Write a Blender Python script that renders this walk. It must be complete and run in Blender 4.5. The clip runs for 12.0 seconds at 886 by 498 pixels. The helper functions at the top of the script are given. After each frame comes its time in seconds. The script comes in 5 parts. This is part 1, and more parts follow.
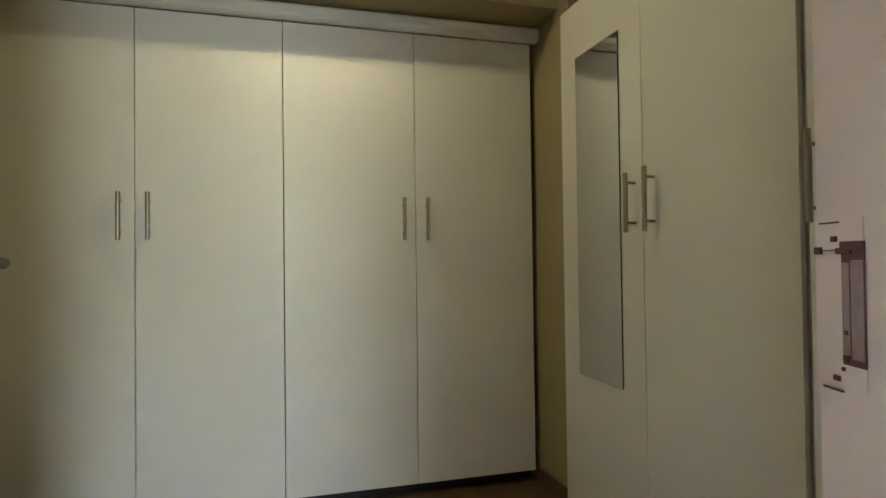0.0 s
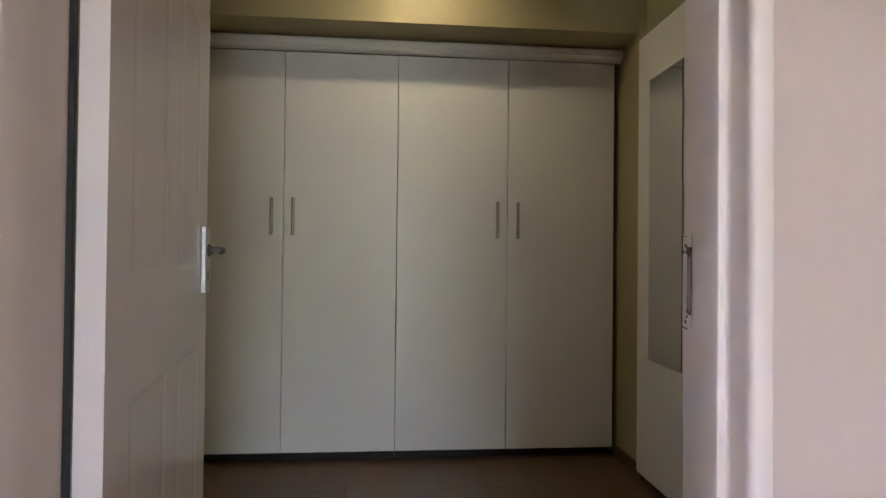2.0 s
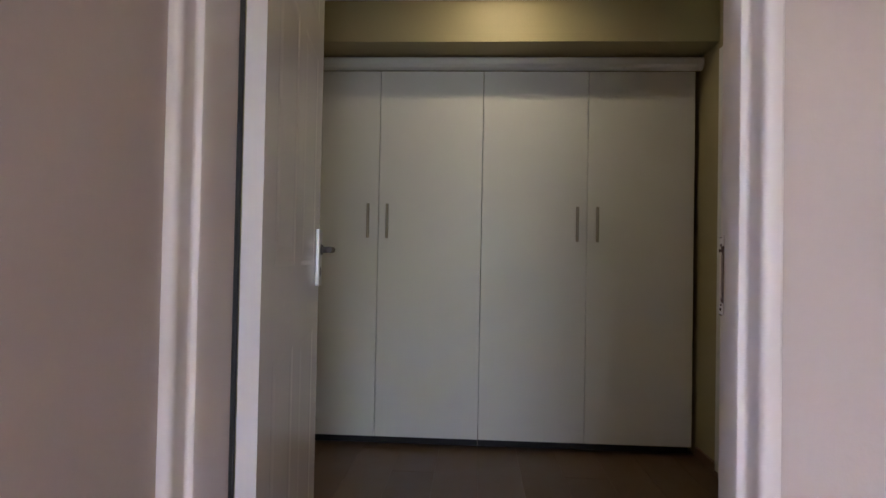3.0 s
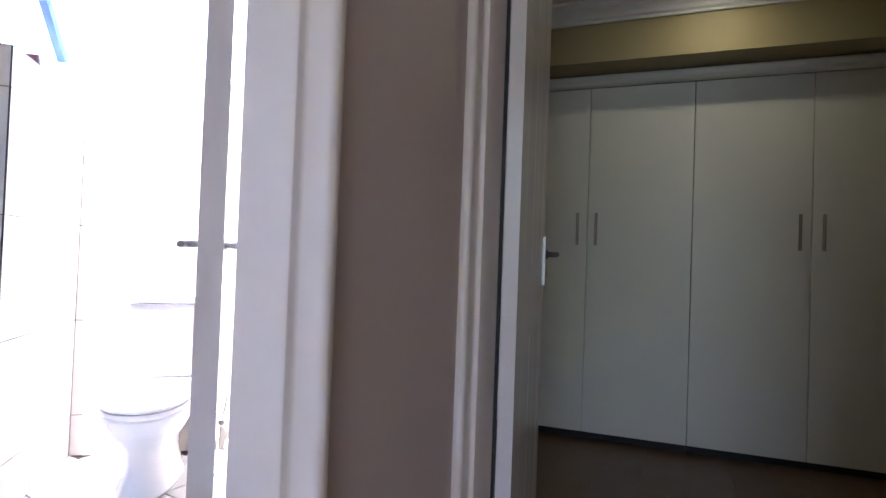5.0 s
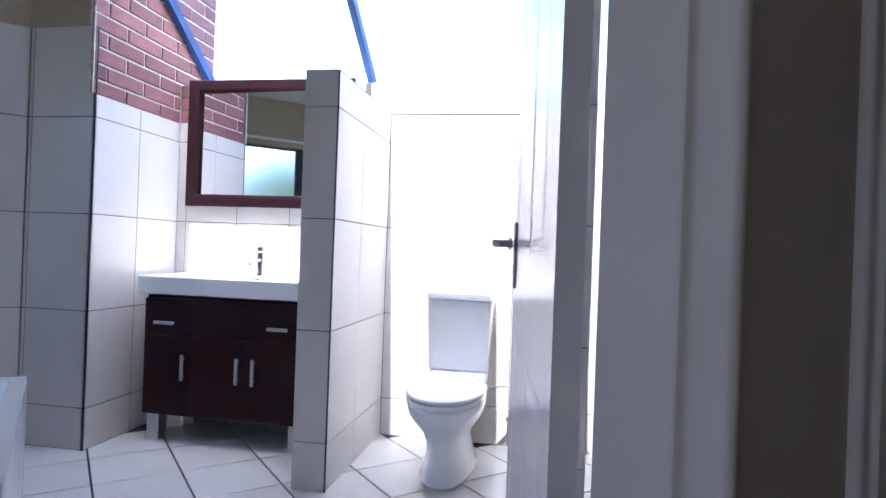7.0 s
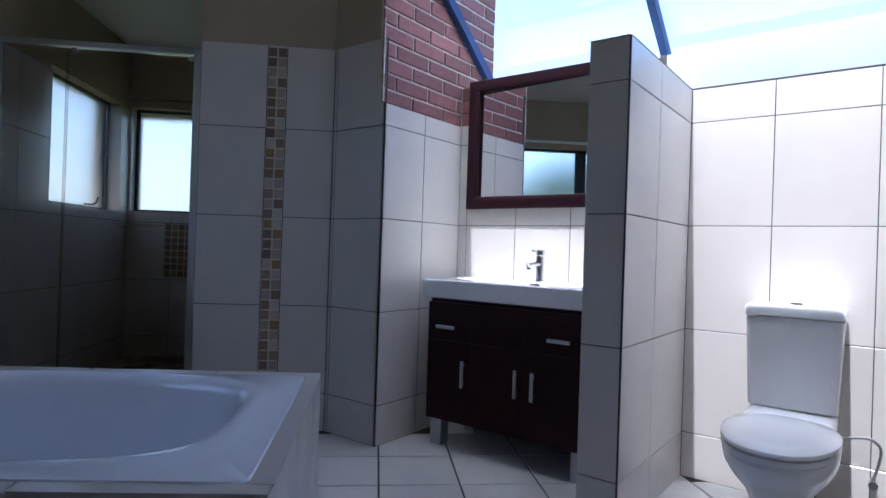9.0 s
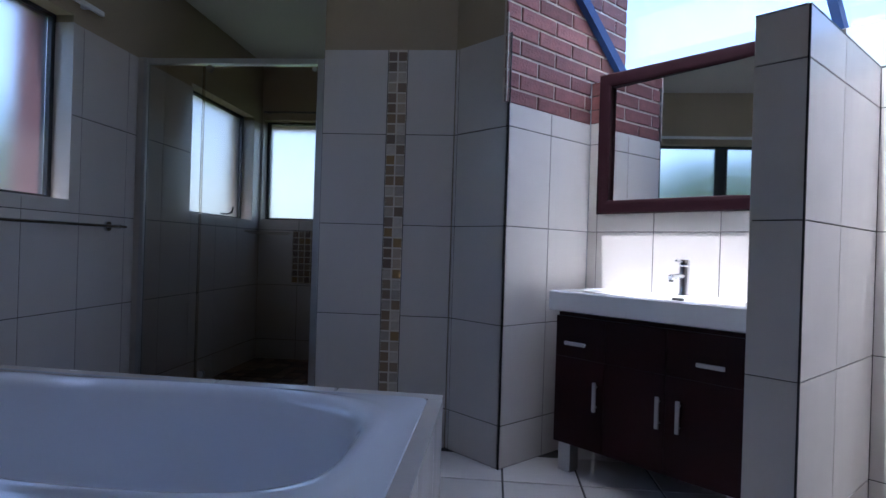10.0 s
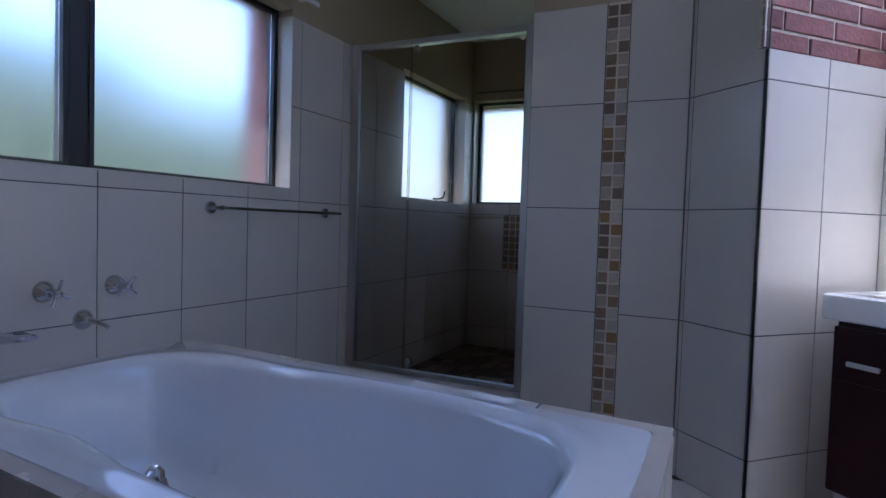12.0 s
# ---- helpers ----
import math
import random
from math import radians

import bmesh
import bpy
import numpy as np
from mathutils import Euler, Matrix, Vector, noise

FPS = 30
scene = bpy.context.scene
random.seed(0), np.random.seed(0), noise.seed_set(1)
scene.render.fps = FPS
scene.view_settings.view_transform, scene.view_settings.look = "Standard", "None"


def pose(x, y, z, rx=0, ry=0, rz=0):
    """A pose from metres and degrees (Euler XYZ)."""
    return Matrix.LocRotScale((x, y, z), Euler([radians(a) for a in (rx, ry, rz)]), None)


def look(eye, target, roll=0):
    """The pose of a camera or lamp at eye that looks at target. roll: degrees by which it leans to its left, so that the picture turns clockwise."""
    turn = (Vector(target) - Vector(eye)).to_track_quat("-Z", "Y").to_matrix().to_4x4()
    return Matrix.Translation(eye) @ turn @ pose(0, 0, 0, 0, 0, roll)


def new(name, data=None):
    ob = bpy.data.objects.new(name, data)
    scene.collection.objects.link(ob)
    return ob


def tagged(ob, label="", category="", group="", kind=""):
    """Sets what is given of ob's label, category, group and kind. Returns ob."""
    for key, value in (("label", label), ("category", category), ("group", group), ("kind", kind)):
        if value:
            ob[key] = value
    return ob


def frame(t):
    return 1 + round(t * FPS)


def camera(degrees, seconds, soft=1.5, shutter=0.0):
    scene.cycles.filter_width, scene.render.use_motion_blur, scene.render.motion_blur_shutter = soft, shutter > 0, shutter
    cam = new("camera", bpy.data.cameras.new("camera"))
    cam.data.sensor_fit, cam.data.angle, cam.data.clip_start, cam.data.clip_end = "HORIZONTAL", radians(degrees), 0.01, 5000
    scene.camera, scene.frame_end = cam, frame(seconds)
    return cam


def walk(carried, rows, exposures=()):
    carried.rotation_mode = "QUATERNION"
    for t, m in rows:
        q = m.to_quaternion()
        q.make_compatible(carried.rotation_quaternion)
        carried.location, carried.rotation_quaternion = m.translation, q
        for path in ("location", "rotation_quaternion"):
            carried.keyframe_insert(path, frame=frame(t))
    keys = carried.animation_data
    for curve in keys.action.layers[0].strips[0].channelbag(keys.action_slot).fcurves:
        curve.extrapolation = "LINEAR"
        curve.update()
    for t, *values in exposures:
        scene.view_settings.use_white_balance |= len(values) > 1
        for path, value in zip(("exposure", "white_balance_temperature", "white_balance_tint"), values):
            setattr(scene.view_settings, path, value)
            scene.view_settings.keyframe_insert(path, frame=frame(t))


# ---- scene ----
cam = camera(73.9, 12.0)
PATH = [
    (0, (-0.032, 0.609, 1.02), (0.515, 2.532, 1.054), -0.7),
    (0.5, (-0.048, 0.506, 1.018), (0.469, 2.437, 1.067), -0.5),
    (1, (-0.057, 0.399, 1.014), (0.388, 2.348, 1.065), -0.2),
    (1.5, (-0.049, 0.298, 1.014), (0.277, 2.271, 1.052), 0.1),
    (2, (-0.031, 0.198, 1.014), (0.148, 2.19, 1.038), 0.6),
    (2.5, (-0.024, 0.095, 1.009), (0.001, 2.095, 1.04), 0.9),
    (4.5, (-0.046, -0.235, 0.985), (-0.591, 1.688, 1.038), 1.8),
    (5, (-0.063, -0.285, 0.985), (-0.805, 1.572, 1.028), 2.1),
    (5.5, (-0.103, -0.304, 0.983), (-1.034, 1.466, 1.018), 2.1),
    (6, (-0.13, -0.315, 0.984), (-1.244, 1.345, 1.007), 2.2),
    (6.5, (-0.176, -0.294, 0.984), (-1.457, 1.242, 0.999), 2.2),
    (7, (-0.24, -0.239, 0.984), (-1.697, 1.131, 0.989), 2.1),
    (8.8, (-0.506, -0.081, 0.965), (-2.397, 0.57, 0.961), 2.1),
    (9, (-0.549, -0.085, 0.953), (-2.465, 0.487, 0.956), 1.9),
    (9.5, (-0.645, -0.073, 0.971), (-2.61, 0.303, 0.967), 1.8),
    (10, (-0.732, -0.083, 0.983), (-2.723, 0.102, 0.982), 1.8),
    (10.5, (-0.814, -0.078, 0.993), (-2.814, -0.082, 1.001), 1.7),
    (11, (-0.916, -0.093, 1.012), (-2.906, -0.291, 1.015), 1.7),
    (11.5, (-0.993, -0.077, 1.027), (-2.955, -0.467, 1.021), 1.7),
    (12, (-1.05, -0.075, 1.005), (-2.975, -0.609, 0.921), 1.8),
]
EXPOSURES = [(0, 6.42, 7050, 13), (0.5, 6.35, 7050, 14), (1, 6.2, 6950, 16), (1.5, 6.0, 6850, 20), (2, 5.8, 6700, 25), (2.5, 5.6, 6550, 27), (4.5, 5.2, 6150, 25), (5, 4.85, 5950, 21), (5.5, 4.3, 5750, 18),
             (6, 3.95, 5650, 17), (6.5, 3.55, 5550, 17), (7, 3.3, 5450, 16), (9, 2.05, 5350, 14), (9.5, 1.95, 5350, 14), (10.5, 2.08, 5400, 18), (12, 2.35, 5400, 19)]
walk(cam, [(t, look(eye, target, roll)) for t, eye, target, roll in PATH], EXPOSURES)


# ---- light ----
SUN_ELEV = 75.0
BATH, BAY = -10.21, 36.59          # turn of the bathroom and of its glazed bay against the dressing room
MB = Matrix.Translation((0.095, 0.031, 0)) @ Matrix.Rotation(radians(BATH), 4, "Z")
MU = Matrix.Translation((0.095, 0.031, 0)) @ Matrix.Rotation(radians(BAY), 4, "Z")
MI = Matrix.Identity(4)

world = bpy.data.worlds.new("world")
scene.world = world
world.use_nodes = True
wn = world.node_tree.nodes
sky = wn.new("ShaderNodeTexSky")
sky.sky_type, sky.sun_disc = "NISHITA", False
sun_way = (MU.to_3x3() @ Vector((0.13, 1.0, 0))).normalized() * math.cos(radians(SUN_ELEV)) + Vector((0, 0, -math.sin(radians(SUN_ELEV))))
sky.sun_elevation = radians(SUN_ELEV)
sky.sun_rotation = math.atan2(-sun_way.x, -sun_way.y)
sky.air_density, sky.dust_density = 1.0, 1.5
world.node_tree.links.new(sky.outputs[0], wn["Background"].inputs[0])
wn["Background"].inputs[1].default_value = 0.15
sun = new("sun", bpy.data.lights.new("sun", "SUN"))
sun.data.energy, sun.data.angle, sun.data.color = 2.4, radians(0.5), (1.0, 0.95, 0.88)
sun.matrix_world = look((0, 0, 8), Vector((0, 0, 8)) + sun_way)

# downlight flush in the dressing room's ceiling
downlight = new("downlight_glow", bpy.data.lights.new("downlight_glow", "AREA"))
downlight.data.shape, downlight.data.size = "DISK", 0.07
downlight.data.energy, downlight.data.color = 0.018, (1.0, 0.93, 0.58)
downlight.location = (0.08, 2.468, 2.308)
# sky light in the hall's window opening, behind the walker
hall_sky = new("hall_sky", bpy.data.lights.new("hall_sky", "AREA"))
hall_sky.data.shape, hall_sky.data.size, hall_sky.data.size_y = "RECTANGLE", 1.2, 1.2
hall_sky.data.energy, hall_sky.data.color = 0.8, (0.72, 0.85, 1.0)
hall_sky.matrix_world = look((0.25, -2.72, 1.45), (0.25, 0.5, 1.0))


# ---- materials ----
def material(name, color, rough=0.5, metal=0.0, vary=0.06, scale=6.0, bump=0.0, bump_scale=60.0, per_object=0.0, coat=0.0,
             rough_vary=0.08, stretch=(1, 1, 1), island=0.0, gloss=0.5):
    m = bpy.data.materials.new(name)
    m.use_nodes = True
    nt = m.node_tree
    n, ln = nt.nodes, nt.links.new
    b = n["Principled BSDF"]
    b.inputs["Metallic"].default_value = metal
    b.inputs["Coat Weight"].default_value = coat
    b.inputs["Specular IOR Level"].default_value = gloss
    tc = n.new("ShaderNodeTexCoord")
    mp = n.new("ShaderNodeMapping")
    mp.inputs["Scale"].default_value = stretch
    ln(tc.outputs["Object"], mp.inputs[0])
    big = n.new("ShaderNodeTexNoise")
    big.inputs["Scale"].default_value, big.inputs["Detail"].default_value = scale, 5
    ln(mp.outputs[0], big.inputs["Vector"])
    fine = n.new("ShaderNodeTexNoise")
    fine.inputs["Scale"].default_value, fine.inputs["Detail"].default_value = bump_scale, 4
    ln(mp.outputs[0], fine.inputs["Vector"])
    ad = n.new("ShaderNodeMath")
    ad.operation = "MULTIPLY_ADD"
    ad.inputs[1].default_value = 0.35
    ln(fine.outputs[0], ad.inputs[0]), ln(big.outputs[0], ad.inputs[2])
    val = ad.outputs[0]
    ramp = n.new("ShaderNodeMapRange")
    ramp.inputs[1].default_value, ramp.inputs[2].default_value = 0.35, 1.0
    ramp.inputs[3].default_value, ramp.inputs[4].default_value = 1 - vary, 1 + vary
    ln(val, ramp.inputs[0])
    out = ramp.outputs[0]
    if per_object or island:
        info = n.new("ShaderNodeObjectInfo") if per_object else n.new("ShaderNodeNewGeometry")
        r2 = n.new("ShaderNodeMapRange")
        k = per_object or island
        r2.inputs[3].default_value, r2.inputs[4].default_value = 1 - k, 1 + k
        ln(info.outputs["Random" if per_object else "Random Per Island"], r2.inputs[0])
        mu = n.new("ShaderNodeMath")
        mu.operation = "MULTIPLY"
        ln(out, mu.inputs[0]), ln(r2.outputs[0], mu.inputs[1])
        out = mu.outputs[0]
    mix = n.new("ShaderNodeVectorMath")
    mix.operation = "SCALE"
    mix.inputs[0].default_value = color
    ln(out, mix.inputs["Scale"])
    ln(mix.outputs[0], b.inputs["Base Color"])
    rr = n.new("ShaderNodeMapRange")
    rr.inputs[1].default_value, rr.inputs[2].default_value = 0.3, 0.7
    rr.inputs[3].default_value, rr.inputs[4].default_value = max(0.02, rough - rough_vary), rough + rough_vary
    ln(big.outputs[0], rr.inputs[0]), ln(rr.outputs[0], b.inputs["Roughness"])
    if bump:
        bp = n.new("ShaderNodeBump")
        bp.inputs["Strength"].default_value, bp.inputs["Distance"].default_value = bump, 0.004
        ln(fine.outputs[0], bp.inputs["Height"]), ln(bp.outputs[0], b.inputs["Normal"])
    return m


def glass(name, color=(1, 1, 1), rough=0.0, ior=1.45, bump=0.0):
    m = bpy.data.materials.new(name)
    m.use_nodes = True
    b = m.node_tree.nodes["Principled BSDF"]
    b.inputs["Base Color"].default_value = (*color, 1)
    b.inputs["Roughness"].default_value, b.inputs["IOR"].default_value = rough, ior
    b.inputs["Transmission Weight"].default_value = 1.0
    if bump:
        tx = m.node_tree.nodes.new("ShaderNodeTexNoise")
        tx.inputs["Scale"].default_value = 90
        bp = m.node_tree.nodes.new("ShaderNodeBump")
        bp.inputs["Strength"].default_value = bump
        m.node_tree.links.new(tx.outputs[0], bp.inputs["Height"])
        m.node_tree.links.new(bp.outputs[0], b.inputs["Normal"])
    return m


def palette(name, colors, rough=0.6, bump=0.5):
    """Tumbled stone: each piece takes one of the colours by its own random number."""
    m = material(name, (1, 1, 1), rough, bump=bump, bump_scale=120, vary=0.16, scale=40)
    n, ln = m.node_tree.nodes, m.node_tree.links.new
    info = n.new("ShaderNodeObjectInfo")
    cr = n.new("ShaderNodeValToRGB")
    cr.color_ramp.interpolation = "CONSTANT"
    while len(cr.color_ramp.elements) < len(colors):
        cr.color_ramp.elements.new(0.5)
    for i, c in enumerate(colors):
        cr.color_ramp.elements[i].position = i / len(colors)
        cr.color_ramp.elements[i].color = (*c, 1)
    ln(info.outputs["Random"], cr.inputs[0])
    for node in n:
        if node.bl_idname == "ShaderNodeVectorMath":
            ln(cr.outputs[0], node.inputs[0])
    return m


WALL_TILE = material("wall_tile", (0.575, 0.54, 0.50), 0.22, vary=0.03, scale=3, bump=0.02, bump_scale=14, per_object=0.025)
FLOOR_TILE = material("floor_tile", (0.56, 0.545, 0.53), 0.17, vary=0.05, scale=5, bump=0.02, bump_scale=12, per_object=0.03)
GROUT = material("grout", (0.055, 0.05, 0.046), 0.9, vary=0.3, scale=9)
FLOOR_GROUT = material("floor_grout", (0.035, 0.033, 0.032), 0.9, vary=0.3, scale=9)
BEIGE = material("beige_paint", (0.36, 0.295, 0.20), 0.65, vary=0.05, scale=2.5, bump=0.12, bump_scale=90)
KHAKI = material("khaki_paint", (0.36, 0.30, 0.155), 0.6, vary=0.06, scale=2.5, bump=0.12, bump_scale=90)
HALL = material("hall_paint", (0.49, 0.39, 0.34), 0.55, vary=0.04, scale=2.0, bump=0.14, bump_scale=80)
CEIL = material("ceiling_paint", (0.62, 0.585, 0.53), 0.8, vary=0.03, scale=3, bump=0.08, bump_scale=60)
WHITE_PLASTER = material("white_plaster", (0.78, 0.78, 0.78), 0.7, vary=0.04, scale=3, bump=0.15, bump_scale=70)
ENAMEL = material("door_enamel", (0.66, 0.595, 0.575), 0.24, vary=0.02, scale=3, bump=0.03, bump_scale=30, rough_vary=0.02)
FRAME_PAINT = material("frame_enamel", (0.67, 0.575, 0.52), 0.5, vary=0.02, scale=3, bump=0.025, bump_scale=22, rough_vary=0.02)
MELAMINE = material("white_melamine", (0.72, 0.70, 0.65), 0.43, vary=0.02, scale=3, bump=0.02, bump_scale=150)
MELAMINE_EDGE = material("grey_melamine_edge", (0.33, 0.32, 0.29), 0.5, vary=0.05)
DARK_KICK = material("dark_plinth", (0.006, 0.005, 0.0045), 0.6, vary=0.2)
STEEL = material("brushed_steel", (0.36, 0.32, 0.25), 0.38, 1.0, vary=0.06, scale=30, stretch=(1, 1, 0.1))
CHROME = material("chrome", (0.62, 0.63, 0.65), 0.08, 1.0, vary=0.03, scale=10, rough_vary=0.03)
ALU = material("satin_aluminium", (0.50, 0.50, 0.50), 0.42, 1.0, vary=0.03, scale=3, rough_vary=0.02)
SATIN = material("satin_metal", (0.13, 0.125, 0.12), 0.68, 0.4, vary=0.05, scale=5, rough_vary=0.03)
WORN = material("worn_recess", (0.27, 0.195, 0.185), 0.8, vary=0.25, scale=60)
BLACK_ALU = material("black_aluminium", (0.014, 0.015, 0.018), 0.4, vary=0.1, scale=9)
BLUE_STEEL = material("dark_blue_steel", (0.018, 0.040, 0.12), 0.6, vary=0.12, scale=9, gloss=0.25)
TIMBER_FLOOR = material("brown_floor", (0.115, 0.066, 0.032), 0.42, vary=0.22, scale=5, bump=0.06, bump_scale=40, per_object=0.09, stretch=(1, 8, 1))
# made-up pale wood tone that throws light up onto the lower hall walls
HALL_FLOOR = material("pale_bounce_floor", (0.34, 0.25, 0.17), 0.4, vary=0.15, scale=5, bump=0.05, bump_scale=40, stretch=(1, 8, 1))
SKIRT = material("brown_skirting", (0.11, 0.055, 0.035), 0.45, vary=0.15, scale=8)
MAHOGANY = material("mahogany", (0.022, 0.0032, 0.005), 0.46, vary=0.10, scale=7, gloss=0.22, stretch=(1, 1, 5), rough_vary=0.02)
MIRROR_WOOD = material("mirror_frame_wood", (0.012, 0.003, 0.005), 0.45, vary=0.12, rough_vary=0.03, scale=8, gloss=0.12, stretch=(1, 1, 1))
PORCELAIN = material("porcelain", (0.80, 0.81, 0.82), 0.07, vary=0.01, scale=2, coat=0.5, rough_vary=0.02)
ACRYLIC = material("bath_acrylic", (0.79, 0.83, 0.91), 0.07, vary=0.015, scale=2, coat=0.5, rough_vary=0.02)
BRICK = material("red_brick", (0.20, 0.082, 0.076), 0.85, vary=0.32, scale=18, bump=0.9, bump_scale=60, per_object=0.24)
BRICK_FAR = material("red_brick_joined", (0.20, 0.082, 0.076), 0.85, vary=0.32, scale=18, bump=0.9, bump_scale=60, island=0.24)
MORTAR = material("mortar", (0.60, 0.53, 0.46), 0.95, vary=0.3, scale=20, bump=0.6, bump_scale=90)
STONE_DARK = palette("brown_stone", [(0.22, 0.145, 0.08), (0.17, 0.115, 0.075), (0.25, 0.185, 0.12), (0.20, 0.14, 0.10), (0.25, 0.155, 0.055), (0.155, 0.11, 0.08)])
STONE_LIGHT = palette("cream_stone", [(0.42, 0.36, 0.29), (0.33, 0.28, 0.225), (0.47, 0.41, 0.34), (0.37, 0.30, 0.22)])
BAY_PAINT = material("pale_blue_grey_paint", (0.38, 0.44, 0.48), 0.6, vary=0.05, scale=3, bump=0.15, bump_scale=70)
STONE_GROUT = material("cream_grout", (0.56, 0.50, 0.40), 0.9, vary=0.12, scale=20)
PEBBLE = palette("shower_floor_stone", [(0.14, 0.075, 0.05), (0.22, 0.13, 0.09), (0.10, 0.06, 0.045), (0.26, 0.17, 0.12)])
SMOKED = glass("shower_glass", (0.78, 0.72, 0.64), ior=1.30)
ROOF_GLASS = glass("roof_glass", (0.93, 0.96, 1.0))
FROST = glass("frosted_glass", (0.75, 0.77, 0.81), 0.32, bump=0.1)
SILVER = material("mirror_silver", (0.76, 0.78, 0.775), 0.012, 1.0, vary=0.005, rough_vary=0.006)
DARK = material("dark_void", (0.01, 0.009, 0.008), 0.8)
# near-black: the hinge gap's painted shade and the wardrobe mirror's edge
BLACK_STRIP = material("black_strip", (0.012, 0.012, 0.012), 0.6)
RAW_WOOD = material("raw_wood_edge", (0.10, 0.04, 0.032), 0.8, vary=0.4, scale=40)
BRAID = material("braided_hose", (0.5, 0.5, 0.5), 0.35, 0.9, vary=0.2, scale=200)
GRASS = material("lawn_green", (0.11, 0.16, 0.05), 0.9, vary=0.4, scale=3, bump=0.6, bump_scale=30)
LEAF = material("hedge_leaf", (0.13, 0.23, 0.07), 0.7, vary=0.3, scale=5, island=0.35)
lt = LEAF.node_tree
tl = lt.nodes.new("ShaderNodeBsdfTranslucent")
tl.inputs["Color"].default_value = (0.30, 0.40, 0.16, 1)
ms = lt.nodes.new("ShaderNodeMixShader")
ms.inputs[0].default_value = 0.45
lt.links.new(lt.nodes["Principled BSDF"].outputs[0], ms.inputs[1])
lt.links.new(tl.outputs[0], ms.inputs[2])
lt.links.new(ms.outputs[0], lt.nodes["Material Output"].inputs["Surface"])
BULB_GLOW = bpy.data.materials.new("bulb_glow")
BULB_GLOW.use_nodes = True
BULB_GLOW.node_tree.nodes["Principled BSDF"].inputs["Emission Color"].default_value = (1, 0.93, 0.6, 1)
BULB_GLOW.node_tree.nodes["Principled BSDF"].inputs["Emission Strength"].default_value = 3.0
OPAL = material("opal_glass", (0.8, 0.8, 0.78), 0.25, vary=0.01)


# ---- mesh helpers ----
def bm_box(bm, x0, x1, y0, y1, z0, z1, bevel=0.0, seg=2):
    x0, x1 = min(x0, x1), max(x0, x1)
    y0, y1 = min(y0, y1), max(y0, y1)
    v = [bm.verts.new(p) for p in ((x0, y0, z0), (x1, y0, z0), (x1, y1, z0), (x0, y1, z0), (x0, y0, z1), (x1, y0, z1), (x1, y1, z1), (x0, y1, z1))]
    f = [bm.faces.new([v[i] for i in q]) for q in ((0, 3, 2, 1), (4, 5, 6, 7), (0, 1, 5, 4), (1, 2, 6, 5), (2, 3, 7, 6), (3, 0, 4, 7))]
    if bevel:
        bmesh.ops.bevel(bm, geom=list({e for q in f for e in q.edges}), offset=bevel, segments=seg, affect="EDGES", profile=0.5)
    return bm


def box(*a, **k):
    return bm_box(bmesh.new(), *a, **k)


def bm_tube(bm, p0, p1, r0, r1=None, seg=16, cap=True):
    r1 = r0 if r1 is None else r1
    p0, p1 = Vector(p0), Vector(p1)
    m = Matrix.Translation((p0 + p1) / 2) @ (p1 - p0).to_track_quat("Z", "Y").to_matrix().to_4x4()
    bmesh.ops.create_cone(bm, cap_ends=cap, segments=seg, radius1=r0, radius2=r1, depth=(p1 - p0).length, matrix=m)
    return bm


def tube(*a, **k):
    return bm_tube(bmesh.new(), *a, **k)


def sweep(points, r, seg=12):
    """A round bar along a smooth line of points."""
    bm, rings = bmesh.new(), []
    pts = [Vector(p) for p in points]
    for i, p in enumerate(pts):
        d = (pts[min(i + 1, len(pts) - 1)] - pts[max(i - 1, 0)]).normalized()
        q = d.to_track_quat("Z", "Y")
        rad = r[i] if isinstance(r, (list, tuple)) else r
        rings.append([bm.verts.new(p + q @ Vector((math.cos(6.2832 * k / seg) * rad, math.sin(6.2832 * k / seg) * rad, 0))) for k in range(seg)])
    for a, b in zip(rings, rings[1:]):
        for k in range(seg):
            bm.faces.new((a[k], a[(k + 1) % seg], b[(k + 1) % seg], b[k]))
    bm.faces.new(rings[0][::-1]), bm.faces.new(rings[-1])
    return bm


def smooth_line(points, k=6):
    """Points of a smooth line through the given ones."""
    p = [Vector(q) for q in points]
    p = [2 * p[0] - p[1]] + p + [2 * p[-1] - p[-2]]
    out = []
    for a, b, c, d in zip(p, p[1:], p[2:], p[3:]):
        for i in range(k):
            t = i / k
            out.append(0.5 * (2 * b + (c - a) * t + (2 * a - 5 * b + 4 * c - d) * t * t + (3 * b - a - 3 * c + d) * t ** 3))
    return out + [p[-2]]


def loft(rings, cap0=True, cap1=True):
    bm = bmesh.new()
    rs = [[bm.verts.new(p) for p in r] for r in rings]
    k = len(rs[0])
    for a, b in zip(rs, rs[1:]):
        for i in range(k):
            bm.faces.new((a[i], a[(i + 1) % k], b[(i + 1) % k], b[i]))
    if cap0:
        bm.faces.new(rs[0][::-1])
    if cap1:
        bm.faces.new(rs[-1])
    return bm


def extrude_profile(profile, p0, p1, out, up=(0, 0, 1)):
    """A moulding: the profile of (outward, upward) points run from p0 to p1."""
    p0, p1, out, up = Vector(p0), Vector(p1), Vector(out), Vector(up)
    return loft([[p + out * a + up * b for a, b in profile] for p in (p0, p1)])


def mesh_of(name, bm, mat, smooth=False):
    bmesh.ops.recalc_face_normals(bm, faces=bm.faces)
    me = bpy.data.meshes.new(name)
    bm.to_mesh(me)
    bm.free()
    me.materials.append(mat)
    if smooth:
        me.polygons.foreach_set("use_smooth", [True] * len(me.polygons))
    return me


